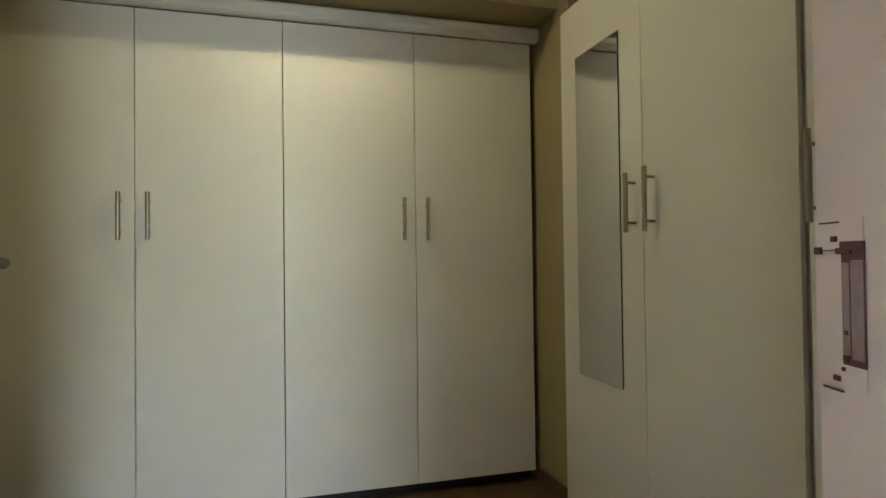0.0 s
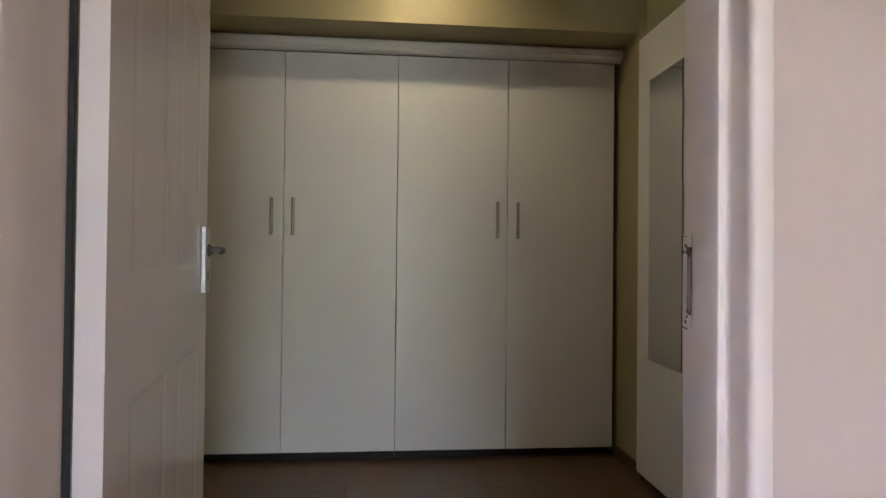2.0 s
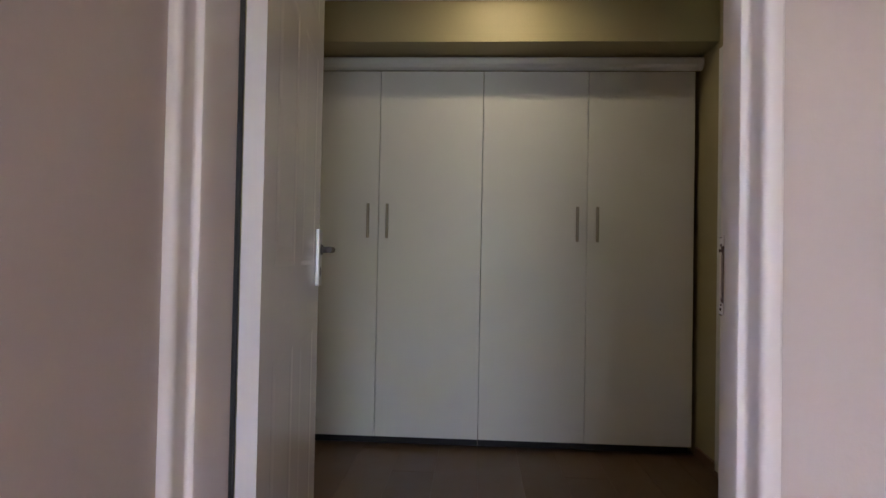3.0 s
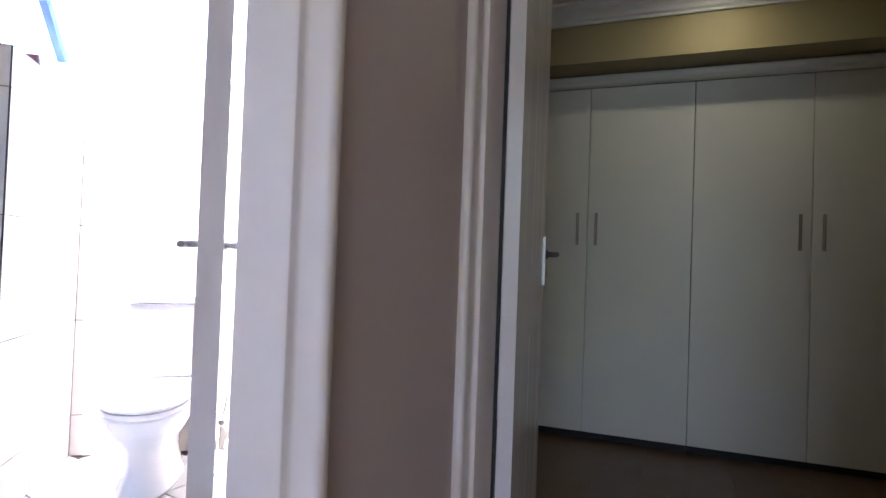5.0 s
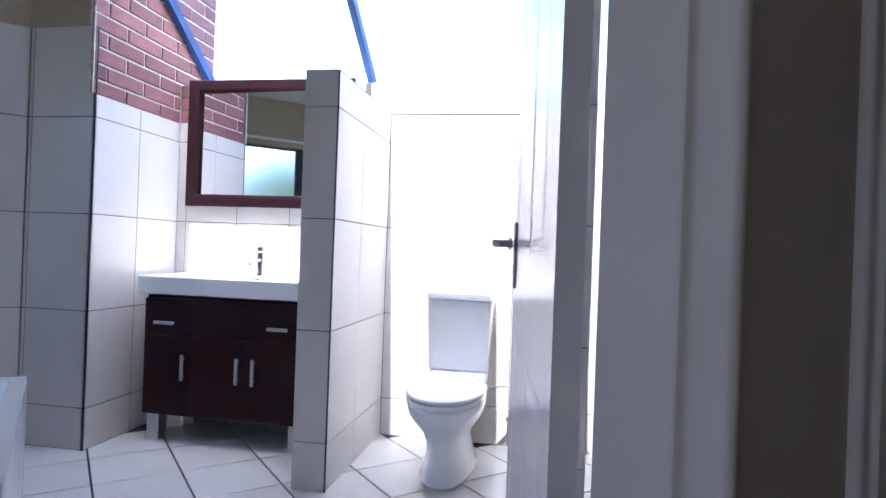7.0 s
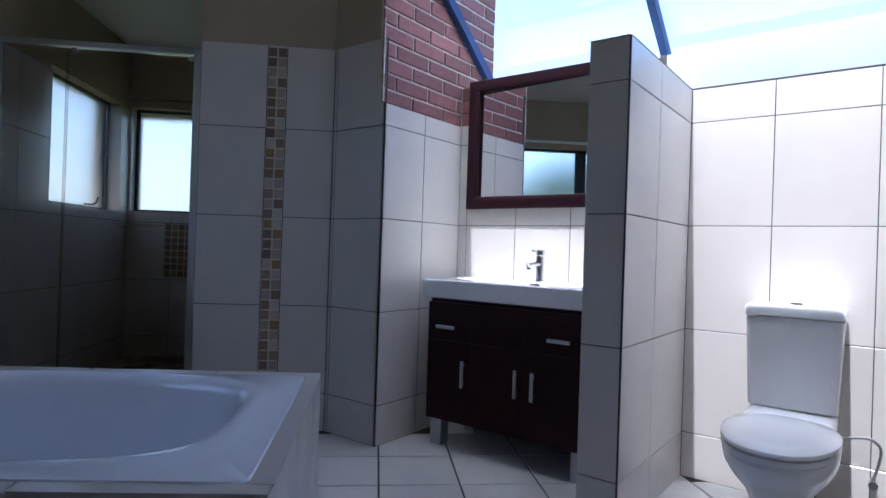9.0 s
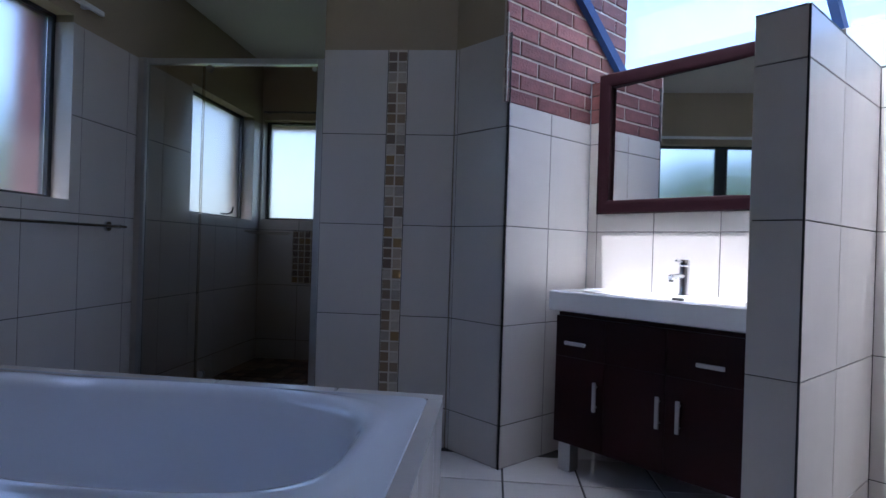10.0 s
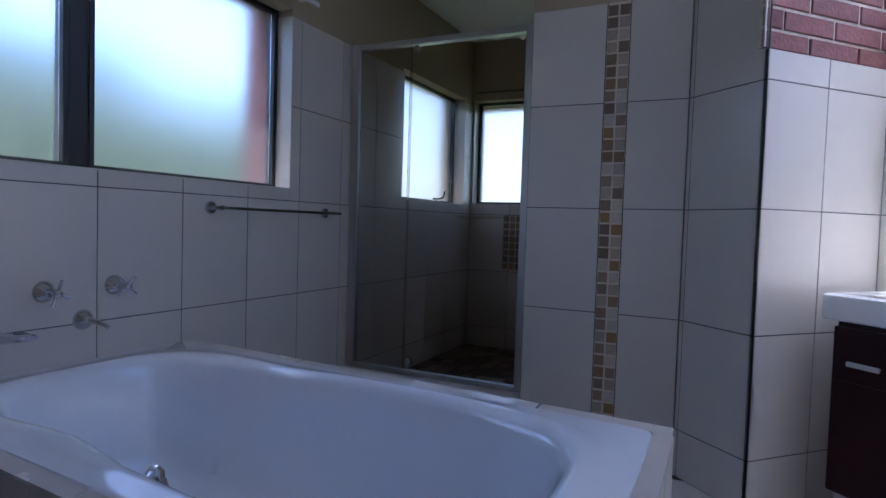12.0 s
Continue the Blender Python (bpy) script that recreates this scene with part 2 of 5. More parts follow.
def part(name, bm, mat, parent, label="", smooth=False):
    ob = new(name, mesh_of(name, bm, mat, smooth))
    ob.parent = parent
    if smooth:
        ob.data.set_sharp_from_angle(angle=radians(40))
    return tagged(ob, label)


def thing(name, label, category, m=MI, group="", kind=""):
    ob = new(name)
    ob.empty_display_size = 0.1
    ob.matrix_world = m
    return tagged(ob, label, category, group, kind)


def structure(name, bm, mat, label, m=MI, smooth=False):
    ob = new(name, mesh_of(name, bm, mat, smooth))
    ob.matrix_world = m
    return tagged(ob, label, kind="structure")


def panel_boxes(x0, x1, z0, z1, holes):
    """The rectangles that remain of a wall's face once its openings are cut out."""
    xs = sorted({x0, x1, *[h[0] for h in holes], *[h[1] for h in holes]})
    out = []
    for a, b in zip(xs, xs[1:]):
        if b <= x0 or a >= x1:
            continue
        a, b = max(a, x0), min(b, x1)
        spans = [(z0, z1)]
        for h in holes:
            if h[0] < b - 1e-6 and h[1] > a + 1e-6:
                nxt = []
                for s, e in spans:
                    if h[2] > s:
                        nxt.append((s, min(e, h[2])))
                    if h[3] < e:
                        nxt.append((max(s, h[3]), e))
                spans = [q for q in nxt if q[1] - q[0] > 1e-4]
        out += [(a, b, s, e) for s, e in spans]
    return out


def wall_bm(axis, at0, at1, s0, s1, z0, z1, holes=()):
    """A wall between two planes of the given axis, running from s0 to s1."""
    bm = bmesh.new()
    for a, b, s, e in panel_boxes(s0, s1, z0, z1, holes):
        if axis == "y":
            bm_box(bm, a, b, at0, at1, s, e)
        else:
            bm_box(bm, at0, at1, a, b, s, e)
    return bm


TILE_MESHES = {}


def piece_mesh(name, w, d, h, mat, edge):
    """A slab w wide, d proud, h high with a chamfered face to -y, its corner at the origin; shared by alike pieces."""
    key = (name, round(w, 4), round(d, 4), round(h, 4), mat.name)
    if key not in TILE_MESHES:
        bm = bmesh.new()
        e = edge
        r0 = [(0, d, 0), (w, d, 0), (w, d, h), (0, d, h)]
        r1 = [(0, e, 0), (w, e, 0), (w, e, h), (0, e, h)]
        r2 = [(e, 0, e), (w - e, 0, e), (w - e, 0, h - e), (e, 0, h - e)]
        rs = [[bm.verts.new(p) for p in r] for r in (r0, r1, r2)]
        for a, b in zip(rs, rs[1:]):
            for i in range(4):
                bm.faces.new((a[i], a[(i + 1) % 4], b[(i + 1) % 4], b[i]))
        bm.faces.new(rs[-1])
        TILE_MESHES[key] = mesh_of(name, bm, mat)
    return TILE_MESHES[key]


def lay(parent, name, origin, along, joints_s, joints_z, mat, holes=(), gap=0.0035, depth=0.006, edge=0.0012, jitter=0.0):
    """Pieces laid on a wall: the face plane passes through origin, runs along the unit vector, and looks to its right-hand side."""
    along = Vector(along)
    out = Vector((along.y, -along.x, 0))
    turn = Matrix((along, -out, (0, 0, 1))).transposed().to_4x4()
    for s0, s1 in zip(joints_s, joints_s[1:]):
        for z0, z1 in zip(joints_z, joints_z[1:]):
            for a, b, s, e in panel_boxes(s0, s1, z0, z1, [h for h in holes if h[0] < s1 and h[1] > s0 and h[2] < z1 and h[3] > z0]):
                g = [gap / 2 if abs(p - q) < 1e-6 else 0.0 for p, q in ((a, s0), (b, s1), (s, z0), (e, z1))]
                w, h = b - a - g[0] - g[1], e - s - g[2] - g[3]
                if w < 0.004 or h < 0.004:
                    continue
                ob = new(name, piece_mesh(name, w, depth, h, mat, edge))
                ob.parent = parent
                p = Vector(origin) + along * (a + g[0]) + Vector((0, 0, s + g[2])) - out * random.uniform(-jitter, jitter)
                ob.matrix_local = Matrix.Translation(p) @ turn


def steps(start, end, step, first=None):
    """Joints from start to end at even steps, one of them at first."""
    first = start if first is None else first
    k = math.ceil((start - first) / step + 1e-6)
    out = [start]
    while first + k * step < end - 1e-6:
        if first + k * step > start + 0.004:
            out.append(first + k * step)
        k += 1
    return out + [end]


TZ = [0.0, 0.1935, 0.6435, 1.0935, 1.5435]     # joints of the wall tiles above the floor
TD = 0.006                                    # a tile's depth

# ---- the bathroom's shell (a runs with the window wall, b across the room) ----
CEIL_Z = 2.47
A_MOS, B_WIN, A_FAR = -3.69, -2.2, -5.52
SH0, SH1 = -2.085, -1.135                     # the shower's opening
WIN = (-3.335, -1.55, 1.149, 2.0)             # the window's opening
SWIN = (-5.38, -4.40, 1.16, 1.99)             # the shower's window in the same wall
FWIN = (-2.186, -1.42, 1.175, 2.0)             # the shower's window in the far wall

bm = wall_bm("y", B_WIN - TD - 0.22, B_WIN - TD, A_FAR - 0.25, 0.1, 0, CEIL_Z, [WIN, SWIN])
wall_window = structure("wall_south", bm, BEIGE, "beige plastered wall tiled to door height, with windows", MB)
bm = wall_bm("x", A_MOS - 0.19, A_MOS - TD, SH1, -0.47, 0, CEIL_Z)
wall_mosaic = structure("wall_west", bm, BEIGE, "beige wall with large tiles and a stone mosaic strip", MB)
bm = wall_bm("x", A_FAR - 0.22, A_FAR - TD, B_WIN, -0.6, 0, CEIL_Z, [FWIN])
wall_shower = structure("wall_shower", bm, BEIGE, "tiled far wall of the shower with a window", MB)
bm = wall_bm("y", SH1 + 0.0, SH1 + 0.10, A_FAR - 0.1, A_MOS - 0.192, 0, CEIL_Z)
wall_shower_side = structure("wall_shower_side", bm, BEIGE, "tiled side wall of the shower", MB)

# backing of the tiles in dark joint filler
def backing(name, bm, parent):
    return part(name, bm, GROUT, parent)

TOP = 1.965
backing("tile_bed", wall_bm("y", B_WIN - TD - 0.001, B_WIN - 0.002, A_FAR, -0.3, 0, TOP - 0.002, [WIN, SWIN]), wall_window)
backing("tile_bed", wall_bm("x", A_MOS - TD - 0.001, A_MOS - 0.002, SH1, -0.471, 0, TOP - 0.002), wall_mosaic)
backing("tile_bed", wall_bm("x", A_FAR - TD - 0.001, A_FAR - 0.002, B_WIN, SH1, 0, TOP - 0.002, [FWIN]), wall_shower)

# ---- the bay's shell (u runs with the basin wall, v out through it) ----
U_SIDE, V_WALL, U_P0, U_P1, V_P, V_K = -2.51, 3.0, -1.42, -1.275, 2.22, 2.37
U_END = 0.60
P_TOP, T_TOP, W_TOP = 1.69, 1.69, 1.865
bm = wall_bm("y", V_WALL + TD, V_WALL + 0.21, U_SIDE - 0.22, U_END, 0, W_TOP)
wall_bay = structure("wall_north", bm, BAY_PAINT, "low white wall under the glass roof, tiled inside", MU)
backing("tile_bed", wall_bm("y", V_WALL + 0.002, V_WALL + TD + 0.001, U_SIDE, U_P0 + 0.03, 0, W_TOP - 0.002), wall_bay)
backing("tile_bed", wall_bm("y", V_WALL + 0.002, V_WALL + TD + 0.001, U_P0 + 0.03, U_END, 0, T_TOP - 0.002), wall_bay)
bm = wall_bm("x", U_SIDE - 0.22, U_SIDE - TD - 0.01, V_K + 0.145, 3.33, 0, 3.6)
bm_box(bm, U_SIDE - 0.035, U_SIDE - TD - 0.01, V_K - 0.012, V_K + 0.145, 1.652, 3.6)
wall_brick = structure("wall_brick", bm, MORTAR, "red brick wall above grey tiles beside the basin", MU)
backing("tile_bed", wall_bm("x", U_SIDE - TD - 0.009, U_SIDE - 0.002, V_K, V_WALL, 0, 1.648), wall_brick)
# the strip that runs slantwise from the mosaic wall to the brick corner
cn = MB @ Vector((A_MOS, -0.471, 0))
cu, cv = (MU.inverted() @ cn).x, (MU.inverted() @ cn).y
STRIP_V = V_K
bm = wall_bm("y", STRIP_V + TD, STRIP_V + 0.14, cu - 0.05, U_SIDE - 0.036, 0, 3.6)
wall_strip = structure("wall_strip", bm, BEIGE, "narrow slanted beige wall with tiles to door height", MU)
backing("tile_bed", wall_bm("y", STRIP_V + 0.002, STRIP_V + TD + 0.001, cu, U_SIDE, 0, TOP - 0.002), wall_strip)
bm = box(U_P0 + TD, U_P1 - TD, V_P + TD, V_WALL + 0.002, 0, P_TOP - TD)
partition = structure("wall_partition", bm, GROUT, "chest-high tiled partition between basin and toilet", MU)

U_Q, V_Q = -0.43, 2.22
wall_bay_east = structure("wall_east", box(U_Q + TD, U_Q + 0.16, V_Q + TD, V_WALL + 0.002, 0, TOP - TD), GROUT, "tiled wall end closing the toilet corner", MU)

# ---- hall, dressing room and their walls ----
HX, HB = -0.455, -0.578                       # hall face and bathroom face of the wall with the bathroom door
BD0, BD1 = -0.485, 0.308                       # the bathroom door's opening
DX0, DX1 = -0.425, 0.362                      # the dressing room door's opening
DY0, DY1 = 0.80, 0.96
DH = 2.04
F_DRESS = 0.045                               # the dressing room floor lies a little higher
bm = wall_bm("x", HB, HX, -2.75, DY0, 0, CEIL_Z, [(BD0 - 0.012, BD1 + 0.012, 0, DH + 0.012)])
structure("wall_hall_west", bm, HALL, "beige painted wall round the bathroom door")
bm = wall_bm("y", DY0, DY1, HB, 2.2, 0, CEIL_Z, [(DX0 - 0.039, DX1 + 0.012, 0, DH + 0.012)])
structure("wall_hall_north", bm, HALL, "beige painted wall round the dressing room door")
structure("wall_hall_east", box(2.2, 2.35, -2.75, DY1, 0, CEIL_Z), HALL, "plain beige hall wall")
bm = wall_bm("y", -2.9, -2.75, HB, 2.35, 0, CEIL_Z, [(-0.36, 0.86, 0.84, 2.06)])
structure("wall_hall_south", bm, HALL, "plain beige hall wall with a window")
def prism(points, z0, z1):
    return loft([[(x, y, z) for x, y in points] for z in (z0, z1)])
# the dressing room's slanted side wall, tiled on the bathroom's side
SLANT = [(-0.579, 0.803), (-0.575, 0.955), (-1.09, 2.985), (-1.09, 3.615), (-1.15, 3.615), (-1.15, 2.985), (-0.64, 0.955)]
structure("wall_closet_west", prism(SLANT, 0, CEIL_Z), KHAKI, "khaki painted slanted dressing room wall")
structure("wall_bath_east", prism([(-0.581, 0.80), (-0.642, 0.955), (-1.152, 2.985), (-1.158, 2.985), (-0.648, 0.955), (-0.587, 0.80)], 0, CEIL_Z), WALL_TILE, "tiled bathroom face of the dressing room wall")
structure("wall_closet_north", box(-1.24, 1.75, 3.62, 3.75, 0, CEIL_Z), KHAKI, "khaki painted wall behind the cupboards")
bm = box(1.085, 1.25, 2.69, 3.62, 0, CEIL_Z)
bm_box(bm, 1.66, 1.75, DY1, 2.69, 0, CEIL_Z)
structure("wall_closet_east", bm, KHAKI, "khaki painted dressing room wall beside the cupboards")
structure("wall_closet_lining", box(DX1 + 0.018, 1.66, DY1, DY1 + 0.01, 0, CEIL_Z), KHAKI, "khaki painted inner face of the door wall")

C_DRESS = 2.325
bm = prism([(-0.58, DY1), (1.66, DY1), (1.66, 3.62), (-1.095, 3.62), (-1.095, 2.985)], C_DRESS, C_DRESS + 0.1)
structure("ceiling_closet", bm, CEIL, "white painted dressing room ceiling")
structure("ceiling_hall", box(HB, 2.2, -2.75, DY0, CEIL_Z - 0.04, CEIL_Z + 0.08), CEIL, "white painted hall ceiling")
# bathroom ceiling: everything in front of the bay, cut along the bay's edge
V_C = 2.25
def bath_ceiling(z0, z1):
    def pt(u, v):
        return MU @ Vector((u, v, 0))
    c = [MB @ Vector((A_FAR - 0.2, B_WIN - 0.2, 0)), Vector((HB, -2.35, 0)), Vector((HB, 0.81, 0)), Vector((-0.63, 0.955, 0)), None, pt(U_SIDE - 0.04, V_C), pt(U_SIDE - 0.04, V_K + 0.12), pt(cu - 0.15, V_K + 0.12), MB @ Vector((A_FAR - 0.2, -0.4, 0))]
    c[4] = pt(0.434, V_C)     # where the bay's edge meets the dressing room wall
    return loft([[(p.x, p.y, z) for p in c] for z in (z0, z1)])
structure("ceiling_bath", bath_ceiling(CEIL_Z, CEIL_Z + 0.1), CEIL, "white painted bathroom ceiling ending at the glass roof")
structure("roof_upstand", box(U_SIDE - 0.03, U_END, V_C - 0.06, V_C, CEIL_Z + 0.1, 2.82), WHITE_PLASTER, "white upstand where the glass roof meets the ceiling", MU)

# ---- floors ----
# the hall floor stays out of view; its paleness brightens the walls' lower parts
floor = structure("floor", box(HB, 2.2, -2.75, DY0, -0.1, -0.004), HALL_FLOOR, "unseen hall floor, kept pale to bounce light onto the walls")
structure("floor_closet", prism([(-0.578, DY0), (1.75, DY0), (1.75, 3.75), (-1.12, 3.75), (-1.12, 2.985), (-0.6, 0.955)], -0.1, F_DRESS - 0.004), TIMBER_FLOOR, "brown wooden dressing room floor")
bm = bmesh.new()
c = [MB @ Vector((A_FAR, B_WIN - 0.1, 0)), Vector((HB, -2.3, 0)), Vector((HB, 0.80, 0)), Vector((-0.61, 0.955, 0)), Vector((-1.13, 3.0, 0)), MU @ Vector((U_END - 0.4, V_WALL + 0.1, 0)), MU @ Vector((U_SIDE - 0.05, V_WALL + 0.1, 0)), MU @ Vector((cu - 0.1, STRIP_V + 0.1, 0)), MB @ Vector((A_FAR, -1.0, 0))]
floor_bath = structure("floor_bath", loft([[(p.x, p.y, z) for p in c] for z in (-0.1, -TD)]), FLOOR_GROUT, "white square tiled bathroom floor with dark joints")


# ---- doors and their frames ----
def door_frame(name, label, m, width, depth, head, step=(0.0165, 0.029), ends=(0.022, -0.0035), shift=0.0):
    """A pressed steel frame round an opening: x across from 0 to width, y from 0 (hall face) to depth; a rounded face, a
    shallow outer rebate, a stop proud of it, and a reveal that flares to the back edge. ends: how far each jamb's back edge stands in."""
    root = thing(name, label, "door frame", m, kind="structure")
    face, stop = -step[0], -step[1]
    def profile(end):
        return [(0.012, 0.001), (0.012, -0.011), (0.0095, -0.0155), (0.005, -0.0178), (-0.004, -0.0186), (face + 0.006, -0.0180), (face + 0.002, -0.0155), (face + 0.0002, -0.0115), (face, -0.006),
                (face, 0.019), (face - 0.0012, 0.0225), (face - 0.004, 0.0245), (stop + 0.005, 0.0250), (stop + 0.0015, 0.0265), (stop, 0.0305), (stop * 0.55 - end * 0.45, 0.103 * depth / 0.16), (-end, depth + 0.003), (0.0145, depth + 0.003)]
    def jamb(x, sgn, end):
        return loft([[(x - sgn * a, y, z) for a, y in profile(end)] for z in (0, head + 0.015)])
    part("jamb", jamb(-shift, 1, ends[0]), FRAME_PAINT, root, smooth=True)
    part("jamb", jamb(width, -1, ends[1]), FRAME_PAINT, root, smooth=True)
    bm = loft([[(x, y, head + a) for a, y in profile(0.005)] for x in (0.030 - shift, width - 0.030)])
    part("head", bm, FRAME_PAINT, root, smooth=True)
    return root


def door_leaf(name, label, m, width=0.775, height=2.02, thick=0.035, metal=ALU, reach=0.049, plate=(0.905, 1.053), lever_z=1.005, foot=0.008, plate_t=0.006):
    """An embossed panel door hung at x = 0; it runs along +x, its faces at y = 0 and y = -thick."""
    root = thing(name, label, "door", m, kind="structure")
    bm = bmesh.new()
    xs = [0, 0.11, width / 2 - 0.045, width / 2 + 0.045, width - 0.11, width]
    zs = [foot, 0.20, 0.80, 0.98, 1.56, 1.66, height - 0.12, height]
    for side in (0, 1):
        y0, sg = (0.0, -1) if side == 0 else (-thick, 1)
        for i in range(5):
            for j in range(7):
                a, b, s, e = xs[i], xs[i + 1], zs[j], zs[j + 1]
                if i in (1, 3) and j in (1, 3, 5):
                    rects = [(0, 0), (0.010, 0.0014), (0.022, 0.0014), (0.040, 0.0004)]
                    rings = [[bm.verts.new((p, y0 + sg * d, q)) for p, q in ((a + o, s + o), (b - o, s + o), (b - o, e - o), (a + o, e - o))] for o, d in rects]
                    for r, t in zip(rings, rings[1:]):
                        for k in range(4):
                            bm.faces.new((r[k], r[(k + 1) % 4], t[(k + 1) % 4], t[k]))
                    bm.faces.new(rings[-1])
                else:
                    bm.faces.new([bm.verts.new((p, y0, q)) for p, q in ((a, s), (b, s), (b, e), (a, e))])
    for q in (((0, 0), (0, -thick)), ((width, 0), (width, -thick))):
        bm.faces.new([bm.verts.new((p[0], p[1], z)) for p, z in ((q[0], zs[0]), (q[1], zs[0]), (q[1], height), (q[0], height))])
    for z in (zs[0], height):
        bm.faces.new([bm.verts.new(p) for p in ((0, 0, z), (width, 0, z), (width, -thick, z), (0, -thick, z))])
    bmesh.ops.remove_doubles(bm, verts=bm.verts, dist=0.0002)
    part("leaf", bm, ENAMEL, root)
    for y, s in ((0.0, 1), (-thick, -1)):
        x = width - 0.055
        pl = part("lock_plate", box(x - 0.029, x + 0.029, y, y + s * plate_t, plate[0], plate[1], bevel=0.002), ALU, root, "satin metal lock plate")
        part("lever", sweep([(x, y + s * 0.008, lever_z), (x, y + s * (reach - 0.015), lever_z), (x - 0.005, y + s * (reach - 0.005), lever_z), (x - 0.025, y + s * reach, lever_z), (x - 0.110, y + s * reach, lever_z - 0.002)], [0.009, 0.009, 0.0095, 0.009, 0.0085], 12), metal, pl, "satin metal lever handle", True)
        part("lever_collar", tube((x, y + s * 0.0115, lever_z), (x, y + s * 0.018, lever_z), 0.0165, 0.014, 20), metal, pl, smooth=True)
        part("keyhole", box(x - 0.0045, x + 0.0045, y + s * (plate_t - 0.0005), y + s * (plate_t + 0.0008), plate[0] + 0.03, plate[0] + 0.053), DARK, pl)
    part("lock_strip", box(width - 0.0005, width + 0.0015, -thick + 0.004, -0.011, 0.90, 1.10), ALU, root, "metal lock edge strip")
    for z in (0.22, 1.72):
        part("hinge", tube((-0.006, 0.005, z), (-0.006, 0.005, z + 0.1), 0.0065, seg=10), STEEL, root, smooth=True)
    return root


closet_frame = door_frame("door_frame_1", "pinkish white painted steel frame of the dressing room door", pose(DX0, DY0, 0), DX1 - DX0, DY1 - DY0, DH, shift=0.027)
# added black strip that paints the shade seen through the hinge-side gap
part("gap_shade", box(-0.062, 0.001, DY1 - DY0 + 0.004, DY1 - DY0 + 0.012, F_DRESS, DH), BLACK_STRIP, closet_frame, "black strip drawn as the shade in the hinge-side gap")
JX = DX1 - DX0
# the lock's strike lies on the flared reveal; local x along the reveal towards the room, local y out of its face
S0, S1 = Vector((JX - 0.011, 0.1126, 0)), Vector((JX + 0.0035, 0.163, 0))
SD = (S1 - S0).normalized()
SM = Matrix((SD, Vector((-SD.y, SD.x, 0)), Vector((0, 0, 1)))).transposed().to_4x4()
SM.translation = S0
def on_strike(name, bm, mat, parent, label=""):
    bm.transform(SM)
    return part(name, bm, mat, parent, label)
strike = on_strike("strike_plate", box(0.001, 0.052, 0.0002, 0.0016, 0.925, 1.046), FRAME_PAINT, closet_frame, "painted-over strike plate in a chipped frame")
on_strike("lock_recess", box(-0.001, 0.0225, 0.0016, 0.0022, 0.942, 1.029), RAW_WOOD, strike, "worn open lock recess")
on_strike("recess_paint", box(0.0005, 0.0125, 0.0022, 0.0027, 0.947, 1.016), WORN, strike)
on_strike("recess_paint", box(0.0145, 0.0215, 0.0022, 0.0027, 0.949, 1.014), WORN, strike)
bm = bmesh.new()
for y0, y1, z0, z1 in ((-0.001, 0.023, 1.0225, 1.029), (0.012, 0.028, 1.020, 1.0245), (0.024, 0.046, 1.0425, 1.0435), (0.044, 0.052, 1.020, 1.0255), (0.030, 0.046, 1.0225, 1.0232), (0.016, 0.022, 0.944, 0.949), (0.016, 0.020, 0.963, 0.9665), (0.027, 0.033, 1.029, 1.033),
                       (0.023, 0.045, 0.9215, 0.923), (0.021, 0.024, 0.937, 0.940), (0.026, 0.033, 0.929, 0.933)):
    bm_box(bm, y0, y1, 0.0010, 0.0032, z0, z1, bevel=0.0005, seg=1)
on_strike("paint_chip", bm, RAW_WOOD, strike, "chipped brown paint round the lock")

closet_door = door_leaf("door_1", "white embossed panel door standing open into the dressing room", pose(DX0 + 0.002, DY1 + 0.014, 0, 0, 0, 98.0), metal=SATIN, reach=0.047, plate=(0.918, 1.080), lever_z=1.022, foot=0.055, plate_t=0.012)
bath_frame = door_frame("door_frame_2", "pinkish white painted steel frame of the bathroom door", Matrix.Translation((HX, BD0, 0)) @ Matrix.Rotation(radians(90), 4, "Z"), BD1 - BD0, HX - HB, DH, step=(0.012, 0.026), ends=(0.0, -0.001))
lead = 133.0
bath_door = door_leaf("door_2", "white embossed panel door standing wide open into the bathroom", pose(-0.614, 0.277, 0, 0, 0, lead), thick=0.031)


# ---- dressing room cupboards ----
def bar_handle(parent, x, y, z0, z1, out, along=(0, 0, 1)):
    """A round bar on two posts, standing off from a face."""
    o = Vector(out)
    h = part("handle", tube(Vector((x, y, z0)) + o * 0.034, Vector((x, y, z1)) + o * 0.034, 0.0075, seg=14), STEEL, parent, "brushed steel bar handle", True)
    for z in (z0 + 0.03, z1 - 0.03):
        part("post", tube(Vector((x, y, z)), Vector((x, y, z)) + o * 0.034, 0.0045, seg=10), STEEL, h, smooth=True)


